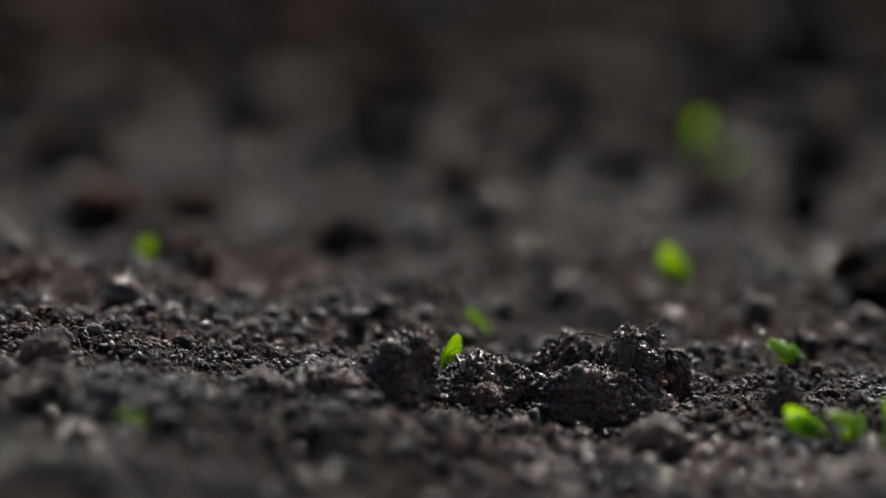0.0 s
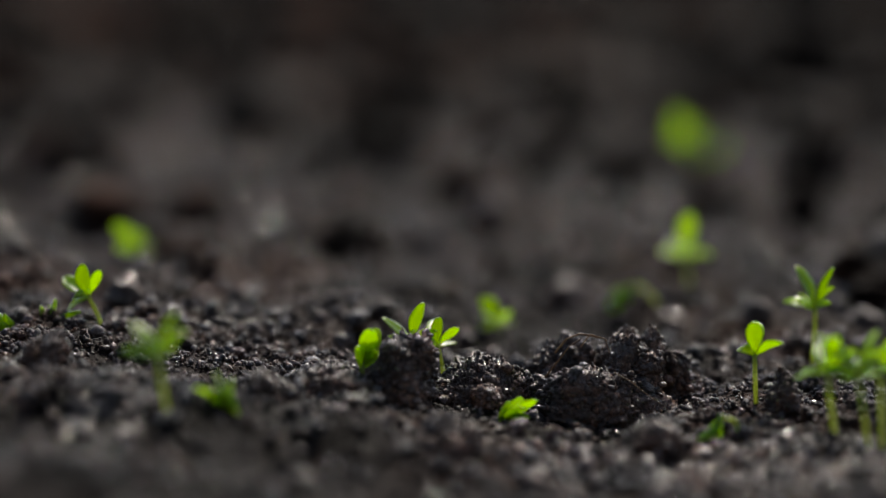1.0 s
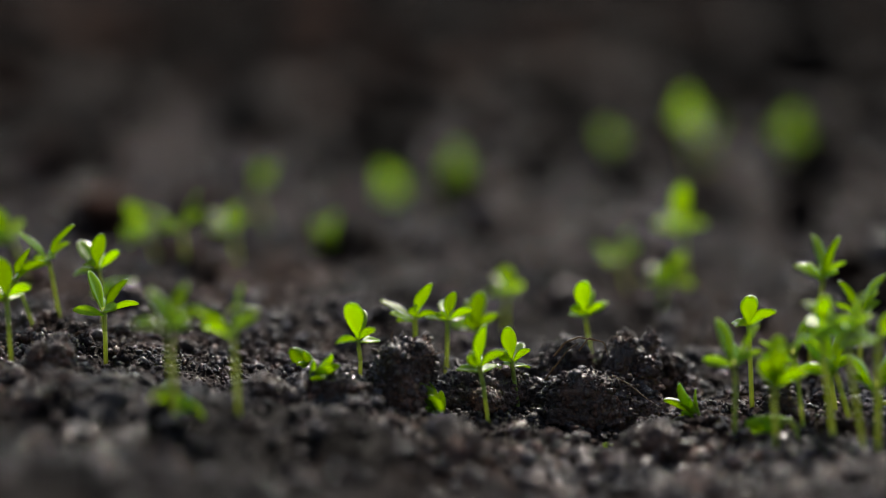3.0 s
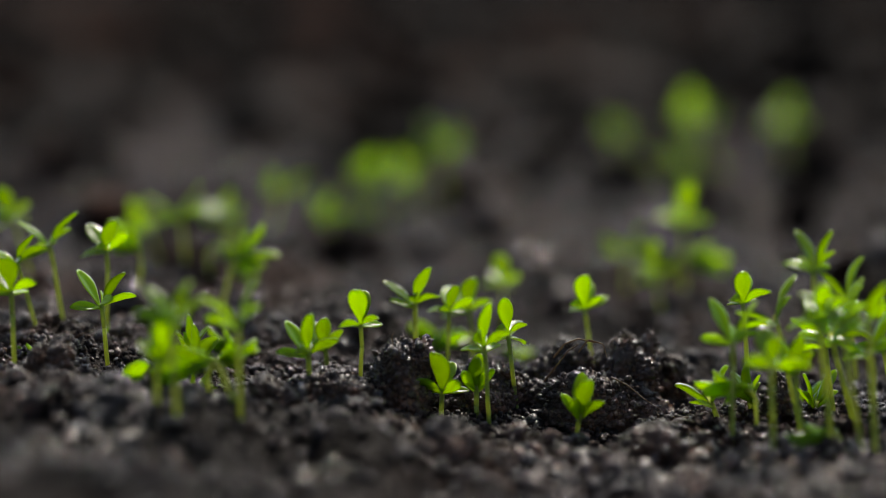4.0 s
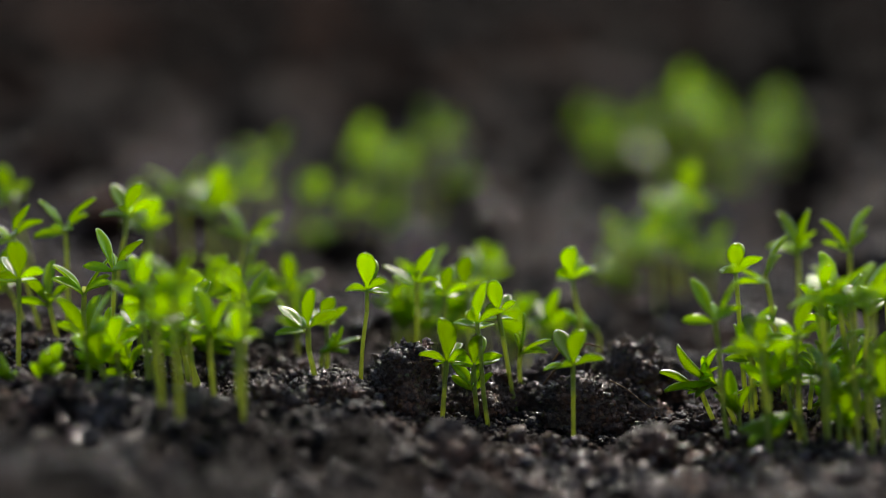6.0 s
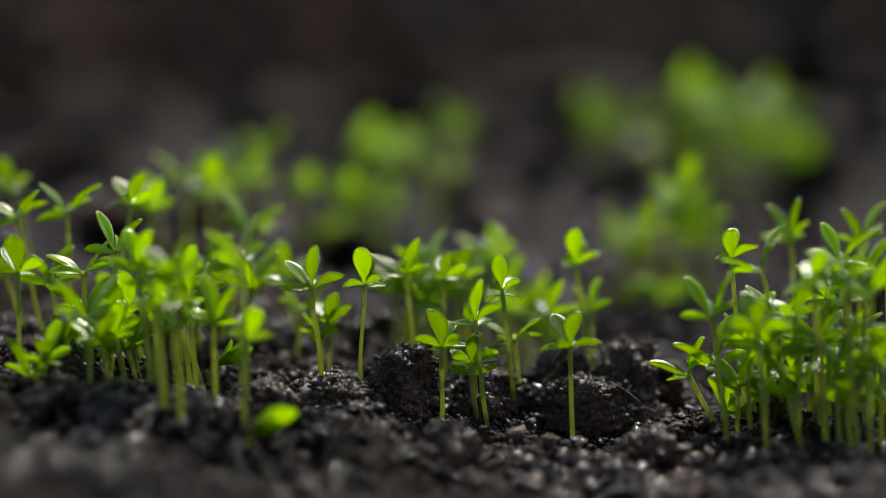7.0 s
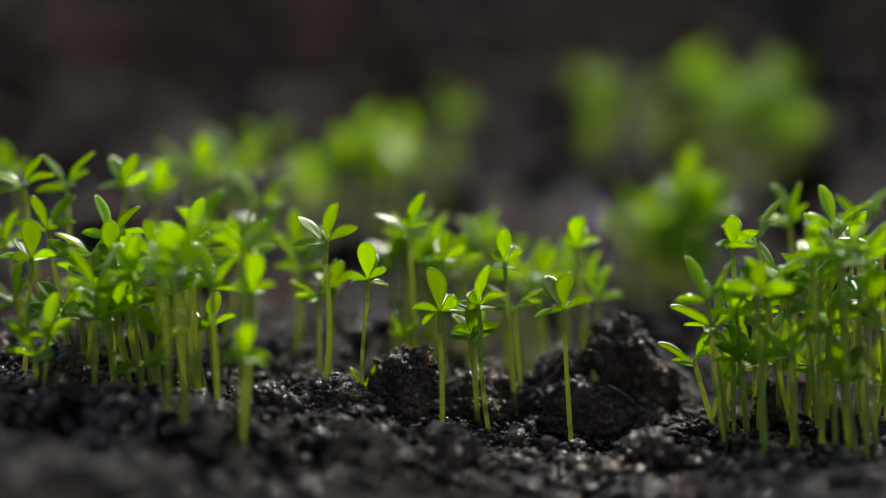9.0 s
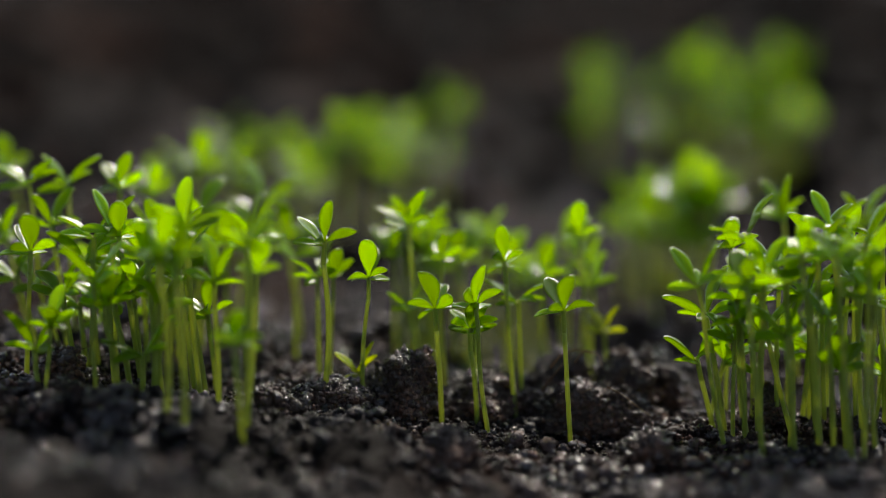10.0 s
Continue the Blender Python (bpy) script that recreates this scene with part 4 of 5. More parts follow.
seedling(-0.0736, 0.0089, 0.0110, [(0.8, -2.1, 0.6), (1, -2.1, 1.9), (1.5, -1.5, 7), (2.5, 0, 9.4), (4, -1.1, 10.6), (5, 0.6, 14.6), (7, 1.5, 24.4), (8.5, 0.5, 27.9), (10, 0, 31)], face=75, size=1.06)
seedling(-0.1006, 0.0756, 0.0119, [(1.3, -9.2, 7.2), (1.5, -9.2, 8.5), (2.5, -8.1, 12), (4, -7, 18.4), (5, -7.4, 21.9), (7, -8, 27.4), (10, -9.1, 35)], face=20, size=1.06)
seedling(-0.0403, -0.0391, 0.0030, [(6.6, 1.4, 4.2), (7, 1.4, 7.3), (7.5, 0.2, 12.4), (8.5, 0.1, 18.2), (10, -1.8, 23.4)], face=10, size=1.06, hook=60)
seedling(-0.0728, -0.0191, 0.0115, [(3.7, -3.9, -0.8), (4, -3.4, 3.5), (5, -2.3, 8.9), (7, -1.1, 14.4), (8.5, 0.3, 20.2), (10, -0.8, 23.2)], face=110, size=1.06)
seedling(-0.0626, -0.0163, 0.0103, [(3.5, -1.5, 2), (4, -1.1, 3.3), (5, -0.1, 9.7), (7, -0.9, 25), (8.5, -3.1, 23.2), (10, 0.1, 28.8)], face=40, size=1.06)
seedling(-0.0586, -0.0365, 0.0086, [(2.6, 3.2, 7.3), (4, 2.9, 13.4), (5, 2.8, 17.2), (7, 1.8, 23.6), (8.5, 2.5, 28.9), (10, 1.8, 35.3)], face=30, size=1.06)
seedling(-0.0802, 0.0090, 0.0116, [(4, -3.4, 2.4), (5, 1.5, 10.4), (7, 1.1, 18.9), (8.5, 1.9, 22.2), (10, 2.1, 28.1)], face=95, size=1.06)
seedling(-0.0870, 0.0186, 0.0119, [(4.5, -4, 4), (5, -4.1, 8.1), (7, -1.5, 14.3), (8.5, -2.4, 25.4), (10, -2.2, 28.8)], face=130, size=1.06)
seedling(-0.0960, 0.0324, 0.0122, [(4, -6, 1.8), (5, -5, 7.6), (7, -6.3, 13.9), (8.5, -6.1, 20), (10, -6.6, 23.5)], face=60, size=1.06)
seedling(-0.0552, 0.0257, 0.0080, [(5, -2.2, -2.8), (7, -1.9, 7.3), (8.5, -1.4, 14.7), (10, -2.9, 23.4)], face=55, size=1.06)
seedling(-0.0703, 0.0297, 0.0104, [(5.5, -4.7, -0.6), (7, -4.8, 8.2), (8.5, -5.2, 14.2), (10, -3.5, 21.6)], face=15, size=1.06)
seedling(-0.0425, -0.0268, 0.0056, [(3.2, -3.4, 11.5), (5, -2.6, 16.9), (7, 2.8, 17.6), (8.5, 2.6, 25.3), (10, 4.1, 33)], face=15, size=1.06)
seedling(-0.0804, -0.0038, 0.0116, [(6, -2.8, 1), (7, -1.8, 6.3), (8.5, -2.2, 12), (10, -2.5, 17.6)], face=75, size=1.06)
seedling(-0.0535, 0.0598, 0.0078, [(3, 2.4, 8.2), (5, 4.9, 19), (7, 6, 24.3), (8.5, 7.2, 29.4), (10, 9.7, 33.8)], face=85, size=1.041)
seedling(-0.0735, 0.0618, 0.0109, [(2.8, -1.1, 7.3), (5, 1.3, 16.9), (7, 2.2, 25), (8.5, 3.3, 30.2), (10, 1.5, 31.1)], face=30, size=1.06)
seedling(-0.0653, 0.0358, 0.0096, [(4.1, -0.6, -6), (4.9, -1, -3.5), (5.6, -1.2, -1.8), (6.3, -1.4, -0.1), (7.1, -0.6, 1.4), (7.8, -0.2, 3.1), (8.5, -1, 4.4), (9.3, -0.8, 5.9), (10, -0.8, 7.3)], face=110, size=1.106)
seedling(-0.0531, 0.0016, 0.0077, [(3.4, -3.7, -6), (4.2, -3.8, 0.4), (5.1, -4, 5.3), (5.9, -3.5, 9.8), (6.7, -4.4, 13.7), (7.5, -4.9, 17.7), (8.4, -4.9, 21.5), (9.2, -4.6, 25), (10, -4.5, 28.5)], face=85, size=1.033)
seedling(-0.0790, 0.0117, 0.0116, [(4.8, -0.7, -3.7), (5.5, -1, 1.6), (6.1, -0.7, 5.3), (6.8, -0.5, 8.5), (7.4, -1.9, 11.7), (8.1, -0.9, 14.6), (8.7, -1.8, 17.2), (9.4, -1.7, 20.1), (10, -1.5, 22.5)], face=-51, size=1.078)
seedling(-0.0552, -0.0066, 0.0082, [(4, -2.1, -2.3), (4.7, -2.1, 3), (5.5, -2.3, 6.8), (6.2, -1.7, 10.1), (7, -2.8, 13.3), (7.7, -1.9, 16.2), (8.5, -2.8, 19), (9.2, -3.6, 21.8), (10, -2.5, 24.4)], face=57, size=0.966)
seedling(-0.0760, 0.0289, 0.0113, [(3, -2, -6), (3.9, -2.6, -4.6), (4.8, -3.1, -2.9), (5.7, -2.2, -1.5), (6.5, -2, -0.1), (7.4, -3, 1.4), (8.3, -3.8, 2.8), (9.1, -2.9, 4.1), (10, -4.1, 5.3)], face=70, size=0.931)
seedling(-0.0677, 0.0141, 0.0100, [(4.2, -0.7, -4.9), (4.9, -0.6, 0.8), (5.7, -0.3, 4.9), (6.4, -0.9, 8.5), (7.1, -2.2, 11.9), (7.8, -0.7, 15), (8.6, -2.4, 18.1), (9.3, -1.6, 21), (10, -0.8, 23.8)], face=5, size=1.059)
seedling(-0.0542, -0.0042, 0.0080, [(4.2, -2, -2.8), (4.9, -2.2, 4.5), (5.7, -2.4, 9.6), (6.4, -1.8, 14), (7.1, -2.7, 18.3), (7.8, -2.1, 22.2), (8.6, -2.5, 25.9), (9.3, -1.6, 29.5), (10, -3.8, 33.2)], face=85, size=0.943)
seedling(-0.0593, -0.0131, 0.0094, [(3.4, -1.5, -1.3), (4.3, -1.3, 5.7), (5.1, -2, 10.6), (5.9, -2.2, 14.9), (6.7, -1.6, 18.9), (7.5, -2.3, 22.8), (8.4, -1.6, 26.4), (9.2, -1.4, 30), (10, -1.6, 33.5)], face=-6, size=1.068)
seedling(-0.0776, 0.0259, 0.0115, [(6.6, -1.8, -4.7), (7.1, -1.5, 0), (7.5, -1.8, 3.2), (7.9, -1.2, 6.2), (8.3, -0.8, 8.9), (8.7, -3.1, 11.3), (9.2, -2.6, 13.8), (9.6, -1.2, 16.1), (10, -1.6, 18.3)], face=20, size=1.128)
seedling(-0.0864, 0.0176, 0.0118, [(7.2, -5.2, -6), (7.5, -5.5, -3.4), (7.9, -5.7, 0), (8.2, -4.8, 3.3), (8.6, -5.3, 6.1), (8.9, -6.1, 8.8), (9.3, -4.7, 11.3), (9.6, -6, 13.8), (10, -6.4, 16.2)], face=65, size=0.969)
seedling(-0.0940, 0.0197, 0.0121, [(6.5, -3.7, -6), (6.9, -4, -2.8), (7.4, -4.3, 0.8), (7.8, -3.8, 4.1), (8.3, -4.7, 7.1), (8.7, -3.7, 9.9), (9.1, -4.2, 12.5), (9.6, -4.2, 15.1), (10, -3.6, 17.5)], face=97, size=1.085)
seedling(-0.0596, 0.0515, 0.0087, [(4.7, -3.3, -6), (5.4, -3.4, -6), (6, -3.9, -6), (6.7, -3.2, -4.5), (7.4, -3.6, -3.1), (8, -5, -1.6), (8.7, -3.1, -0.3), (9.3, -4.2, 0.9), (10, -5.1, 2.1)], face=3, size=1.043)
seedling(-0.0574, 0.0168, 0.0084, [(3.1, -0.3, -4.2), (3.9, -0.6, 2.2), (4.8, -0.2, 6.7), (5.7, -1.3, 10.7), (6.5, -2, 14.4), (7.4, -1.1, 18), (8.3, -2, 21.3), (9.1, -1.7, 24.6), (10, -2.1, 27.9)], face=-59, size=0.941)
seedling(-0.0638, -0.0063, 0.0096, [(4.7, -4.2, -5.7), (5.3, -4.2, -0.4), (6, -4.7, 3.4), (6.7, -4.1, 6.6), (7.3, -5.1, 9.7), (8, -5.7, 12.7), (8.7, -6, 15.6), (9.3, -4.2, 18.2), (10, -4.6, 20.8)], face=-21, size=0.983)
seedling(-0.0678, -0.0107, 0.0104, [(3.3, -1.3, -3.3), (4.2, -1.8, 1.1), (5, -1.5, 4.3), (5.8, -1.8, 7.1), (6.7, -1.2, 9.7), (7.5, -2.5, 12.2), (8.3, -2, 14.7), (9.2, -1.8, 17.1), (10, -3.1, 19.4)], face=28, size=1.021)
seedling(-0.0615, 0.0447, 0.0090, [(7.4, -2.3, -6), (7.7, -2.2, -0.8), (8, -2.3, 2.9), (8.4, -1.9, 6.1), (8.7, -3.4, 9), (9, -1.5, 11.8), (9.3, -1.5, 14.4), (9.7, -2.1, 17), (10, -3.2, 19.5)], face=87, size=0.96)
seedling(-0.0794, 0.0447, 0.0116, [(7.3, -4.1, -6), (7.6, -3.9, -4.2), (8, -3.8, -0.7), (8.3, -3.8, 2.2), (8.6, -4.3, 4.9), (9, -5.3, 7.5), (9.3, -4.4, 9.8), (9.7, -4.6, 12.2), (10, -3.3, 14.6)], face=140, size=1.129)
seedling(-0.0517, -0.0098, 0.0078, [(3.8, -2.1, -3.8), (4.5, -2.3, 4.4), (5.3, -2.1, 10.2), (6.1, -2.7, 15.3), (6.9, -2.1, 20), (7.7, -2.7, 24.4), (8.4, -3, 28.5), (9.2, -1.7, 32.8), (10, -3.5, 36.9)], face=152, size=1.108)
seedling(-0.0693, 0.0037, 0.0103, [(3.6, -3.1, -6), (4.4, -3.2, -1.9), (5.2, -3.2, 1.2), (6, -3.6, 3.9), (6.8, -3.2, 6.5), (7.6, -3.6, 8.8), (8.4, -4.5, 11.2), (9.2, -4, 13.5), (10, -3.9, 15.7)], face=123, size=1.008)
seedling(-0.0668, 0.0009, 0.0099, [(5.1, -4, -4.4), (5.8, -3.9, 2.9), (6.4, -4.6, 8.1), (7, -4.2, 12.6), (7.6, -4.1, 16.8), (8.2, -4.4, 20.7), (8.8, -5.3, 24.5), (9.4, -4.3, 28), (10, -4.2, 31.6)], face=27, size=1.025)
seedling(-0.0563, 0.0071, 0.0082, [(3.1, 0.9, -4.3), (3.9, 1.1, 2.1), (4.8, 1, 6.6), (5.7, 0.9, 10.6), (6.5, -0.2, 14.3), (7.4, -0.8, 17.9), (8.3, 1, 21.2), (9.1, 0, 24.5), (10, -0.3, 27.7)], face=141, size=1.022)
seedling(-0.0645, 0.0365, 0.0095, [(6.5, -2.7, -6), (6.9, -2.7, -2.4), (7.4, -2.7, 2.5), (7.8, -1.9, 6.7), (8.2, -3.1, 10.5), (8.7, -2.3, 14.1), (9.1, -1.7, 17.6), (9.6, -1.7, 21), (10, -3.4, 24.2)], face=113, size=1.087)
seedling(-0.0465, 0.0281, 0.0066, [(3.6, 1.9, -0.6), (4.4, 1.8, 5.2), (5.2, 1.2, 9.2), (6, 1.1, 12.7), (6.8, 2.4, 16.2), (7.6, 2.3, 19.4), (8.4, 1.6, 22.2), (9.2, 0.3, 25.3), (10, 1.7, 28.2)], face=127, size=1.103)
seedling(-0.0582, 0.0327, 0.0085, [(4.4, 3, -0.3), (5.1, 2.6, 6.3), (5.8, 3.2, 11), (6.5, 2.1, 15.2), (7.2, 3.2, 19), (7.9, 3.3, 22.5), (8.6, 1.9, 26.1), (9.3, 2, 29.4), (10, 1.5, 32.6)], face=158, size=1.066)
seedling(-0.0345, 0.0386, 0.0047, [(5.1, 1.1, 0.1), (5.7, 1, 5.3), (6.3, 0.7, 8.8), (7, 1.4, 12), (7.6, 0.5, 15), (8.2, 2.1, 17.9), (8.8, 1.3, 20.5), (9.4, 0.2, 23.1), (10, -0.3, 25.7)], face=121, size=1.04)
seedling(-0.0630, 0.0285, 0.0093, [(5.5, 1.9, 0.2), (6.1, 2.1, 3.6), (6.6, 1.2, 6), (7.2, 1.3, 8.2), (7.8, 2.2, 10.2), (8.3, 1.1, 12.2), (8.9, 2.2, 14), (9.4, 0.2, 15.7), (10, 0.1, 17.5)], face=63, size=0.985)
seedling(-0.0529, 0.0409, 0.0077, [(4.1, 3.4, -0.5), (4.9, 3.2, 4.5), (5.6, 2.8, 7.9), (6.3, 3.2, 11), (7.1, 2, 13.9), (7.8, 1.7, 16.5), (8.5, 3.4, 19.2), (9.3, 2, 21.7), (10, 1.6, 24.2)], face=-22, size=1.092)
seedling(-0.0647, 0.0379, 0.0095, [(3.9, 3.1, -0.6), (4.6, 2.8, 2), (5.4, 3.3, 4.1), (6.2, 2, 5.8), (6.9, 3, 7.6), (7.7, 2.8, 9.2), (8.5, 2.3, 10.8), (9.2, 2, 12.2), (10, 1.7, 13.7)], face=154, size=0.965)
seedling(-0.0475, 0.0538, 0.0068, [(5.1, 1.4, -0.2), (5.7, 1.4, 5.3), (6.3, 1.6, 9.1), (6.9, 1.6, 12.4), (7.5, -0.1, 15.6), (8.1, 1.9, 18.3), (8.8, 2, 21.3), (9.4, 1.7, 24), (10, 1, 26.8)], face=55, size=1.099)
seedling(-0.0368, 0.0562, 0.0051, [(3.9, 0.4, -0.6), (4.7, 0, 4.8), (5.4, -0.4, 8.5), (6.2, -0.2, 11.9), (7, -1.1, 15.1), (7.7, -0.2, 18.1), (8.5, 0.7, 20.9), (9.2, 0.4, 23.6), (10, -1.3, 26.4)], face=-22, size=1.071)
seedling(-0.0599, 0.0189, 0.0088, [(5.7, 1.8, 0.3), (6.2, 1.8, 5.3), (6.8, 2.3, 8.8), (7.3, 1.2, 11.9), (7.8, 0.8, 14.8), (8.4, 0.9, 17.5), (8.9, 0.4, 20.1), (9.5, 2.2, 22.6), (10, 0.5, 24.9)], face=-64, size=1.035)
seedling(-0.0591, 0.0368, 0.0087, [(6.2, 1.4, 0.4), (6.7, 1, 4.7), (7.2, 0.7, 7.9), (7.6, 1.6, 10.5), (8.1, 2, 12.9), (8.6, 1.6, 15.2), (9.1, 1.3, 17.6), (9.5, 1.9, 19.7), (10, 1.8, 21.9)], face=69, size=1.033)
seedling(-0.0613, 0.0267, 0.0090, [(4.9, 1.9, -0.2), (5.5, 1.7, 3.9), (6.2, 1.4, 6.7), (6.8, 2, 9.3), (7.4, 1.9, 11.6), (8.1, 1.5, 13.9), (8.7, 0.8, 16), (9.4, 1.7, 18.1), (10, 0.9, 20.1)], face=21, size=1.016)
seedling(-0.0661, -0.0013, 0.0099, [(5.8, -1.4, 0.5), (6.6, -1.6, 6.6), (7.5, -1.9, 10.8), (8.3, -2, 14.5), (9.2, -2.1, 17.8), (10, -2, 21)], face=4, size=0.912)
seedling(-0.0643, -0.0180, 0.0094, [(7.1, 1.3, 0.5), (7.7, 0.6, 3.3), (8.3, 0.9, 5.3), (8.8, 0.6, 7), (9.4, 1.3, 8.6), (10, 1, 10)], face=101, size=0.989)
seedling(-0.0845, -0.0176, 0.0096, [(5, 1.6, 0.5), (6, 1.2, 5.1), (7, 1.4, 8.2), (8, 1.4, 11), (9, 1.1, 13.5), (10, 1.4, 15.8)], face=159, size=0.955)
seedling(-0.0866, -0.0163, 0.0095, [(5.5, -0.2, 0.5), (6.4, 0.3, 3.4), (7.3, -0.1, 5.4), (8.2, -0.6, 7.2), (9.1, 0.2, 8.8), (10, -0.4, 10.2)], face=-57, size=1)
seedling(-0.0515, 0.0059, 0.0109, [(6.6, -0.5, 0.5), (7.3, -0.1, 3.9), (8, -0.8, 6.2), (8.6, -0.7, 8.3), (9.3, -0.2, 10.1), (10, -0.9, 11.9)], face=39, size=1.02)
seedling(-0.0697, -0.0174, 0.0101, [(4.7, -2.3, 0.5), (5.7, -2.3, 6.2), (6.8, -1.5, 10), (7.9, -1.9, 13.4), (8.9, -1.7, 16.6), (10, -1.6, 19.5)], face=44, size=1.01)
seedling(-0.0807, 0.0089, 0.0103, [(6.1, -0, 0.5), (6.9, -0.2, 4.7), (7.6, -0, 7.6), (8.4, -0.6, 10.1), (9.2, 0, 12.4), (10, -0.8, 14.5)], face=97, size=0.998)
seedling(-0.0713, -0.0042, 0.0106, [(5.5, -1.9, 0.5), (6.4, -1.2, 5.6), (7.3, -1.4, 9), (8.2, -1.9, 12.1), (9.1, -1.3, 14.9), (10, -1.5, 17.5)], face=-60, size=0.903)
seedling(-0.0614, -0.0149, 0.0106, [(7.5, 1.1, 0.5), (8, 1, 6.1), (8.5, 1.8, 9.9), (9, 0.9, 13.3), (9.5, 1.3, 16.4), (10, 1.4, 19.3)], face=-50, size=0.972)

# sprouts far back on the bed
seedling(0.0928, 0.3212, 0.0079, [(0, -4.5, 5.9), (1, -4.3, 6.7), (1.5, -2.1, 9.2), (2.5, -4, 12.1), (4, -2.7, 16.7), (5.5, -3.5, 22.3), (7.5, -2.1, 31.3), (10, -1.6, 38)], face=0, size=1.32)
seedling(0.1003, 0.3275, 0.0048, [(0, 0.2, 1.4), (2.5, -2.3, 9.2), (5.5, -2.9, 22.6), (7.5, 1.8, 25.4), (10, 5.6, 30)], face=80, size=0.989)
seedling(0.1286, 0.3355, 0.0025, [(1.3, 0.6, 5.2), (1.5, 0.6, 7.5), (2.5, 0.9, 11.1), (4, -0.8, 18.3), (5.5, -2.5, 22.5), (7.5, -6.4, 32.1), (10, 0.5, 42)], face=20, size=1.32)
seedling(0.0636, 0.3190, 0.0038, [(1.3, -0.6, 1), (1.5, -0.7, 2.8), (2.5, -2.7, 9.8), (4, -0.5, 14.8), (5.5, -0.2, 16.8), (7.5, -5.1, 22.7), (10, -3.7, 29.7)], face=60, size=0.989)
seedling(0.0674, 0.1262, 0.0023, [(0, -0.5, 2.7), (0.5, -0.4, 6.1), (1, -1.2, 7.9), (1.5, 0.5, 10.2), (2.5, -2.5, 14), (4, -1.4, 17.9), (5.5, -0.4, 22.1), (7.5, -0.4, 27.7), (10, 0.1, 30.9)], face=0, size=1.32)
seedling(0.0583, 0.1059, 0.0009, [(0.7, -7.7, 6.1), (1, -8.2, 9), (1.5, 0.8, -1.1), (2.5, 2.4, 2.5), (4, -1.9, 9.2), (5.5, -1.7, 16.1), (7.5, -2.9, 23.4), (10, -2.4, 27.6)], face=30, size=0.989)
seedling(0.0521, 0.1356, 0.0004, [(1.3, 0.5, 3.4), (1.5, 0.5, 4.8), (2.5, -3.3, 7), (4, -0.7, 10.2), (5.5, -0.5, 14.4), (10, -0.5, 20)], face=90, size=0.989)
seedling(-0.0087, 0.2782, -0.0051, [(0.8, -6.6, 2.7), (1, -7.6, 4.8), (1.5, 0.1, 7.1), (2.5, -7.8, 7), (4, -3.9, 13.6), (5.5, -3.9, 16.9), (7.5, -3.9, 28), (10, -4.1, 32.1)], face=10, size=1.32)
seedling(0.0008, 0.2887, 0.0004, [(2, 2.4, 3.4), (2.5, 2.4, 6.9), (4, -1.6, 18.2), (5.5, -3.6, 22.1), (7.5, 2.4, 29.3), (10, 0.8, 36.5)], face=50, size=1.32)
seedling(-0.0330, 0.1781, 0.0015, [(0.8, -4.5, 0.6), (1, -4.5, 2), (1.5, -4.6, 6.2), (2.5, -0.6, 0.9), (4, -1.5, 10), (5.5, 5.2, 12.8), (7.5, 1.7, 22.3), (10, -2.8, 32)], face=70, size=0.989)
seedling(-0.0276, 0.2595, 0.0000, [(3.2, -1.6, 7.3), (4, -1.7, 13.3), (5.5, 0.1, 20.4), (7.5, 1.8, 27.3), (10, 1.8, 31.3)], face=30, size=1.32)
seedling(-0.0519, 0.1820, 0.0103, [(2.2, -7, 5.7), (2.5, -7.9, 7.6), (4, 3.8, 11.2), (5.5, 0.2, 20), (7.5, -1.8, 26.8), (10, -0.4, 30.3)], face=80, size=0.989)
seedling(0.1124, 0.3406, 0.0006, [(5.5, -0.1, 11.3), (7.5, -2, 25.5), (10, 2.9, 31.7)], face=60, size=1.32)
seedling(-0.0442, 0.1808, 0.0070, [(4.5, 6.1, 10), (5.5, 6.1, 13.7), (10, 0.4, 24.4)], face=20, size=0.989)
seedling(0.0636, 0.1276, 0.0036, [(3.5, 1.1, 8.6), (5.5, -1.7, 13), (7.5, 0.2, 20.6), (10, 8.6, 25.5)], face=60, size=1.32)
seedling(0.0810, 0.3273, 0.0027, [(4, -4.7, 13.8), (5.5, -4.5, 21.5), (7.5, -6.2, 27.5), (10, -3.8, 38.4)], face=130, size=1.32)
seedling(-0.0193, 0.2366, 0.0028, [(4, 2, 10.4), (5.5, 0.1, 17.2), (7.5, 1.7, 22.7), (10, 3.6, 25.5)], face=100, size=1.32)
seedling(0.1195, 0.3179, 0.0021, [(6, 4.2, 9), (7.5, 8.6, 18.8), (10, 9.3, 27.3)], face=40, size=1.32)
seedling(0.0726, 0.1239, 0.0012, [(5, -0.2, 7.8), (7.5, -1.4, 20.4), (10, 2.3, 26.8)], face=110, size=1.32)
seedling(-0.0036, 0.2455, 0.0014, [(5, 0.9, 9.5), (7.5, 2.8, 19), (10, 0.9, 24.9)], face=80, size=1.32)
seedling(-0.0597, 0.1480, 0.0096, [(3.4, 4.4, 5.3), (5, 2.7, 14.6), (7.5, 2.3, 22.8), (10, -1.4, 28)], face=60, size=1.32)
seedling(-0.0617, 0.1006, 0.0137, [(4, 0.4, 9.7), (5, 1.8, 14.9), (7.5, -0.2, 22.5), (10, -2.1, 28.6)], face=20, size=1.32)
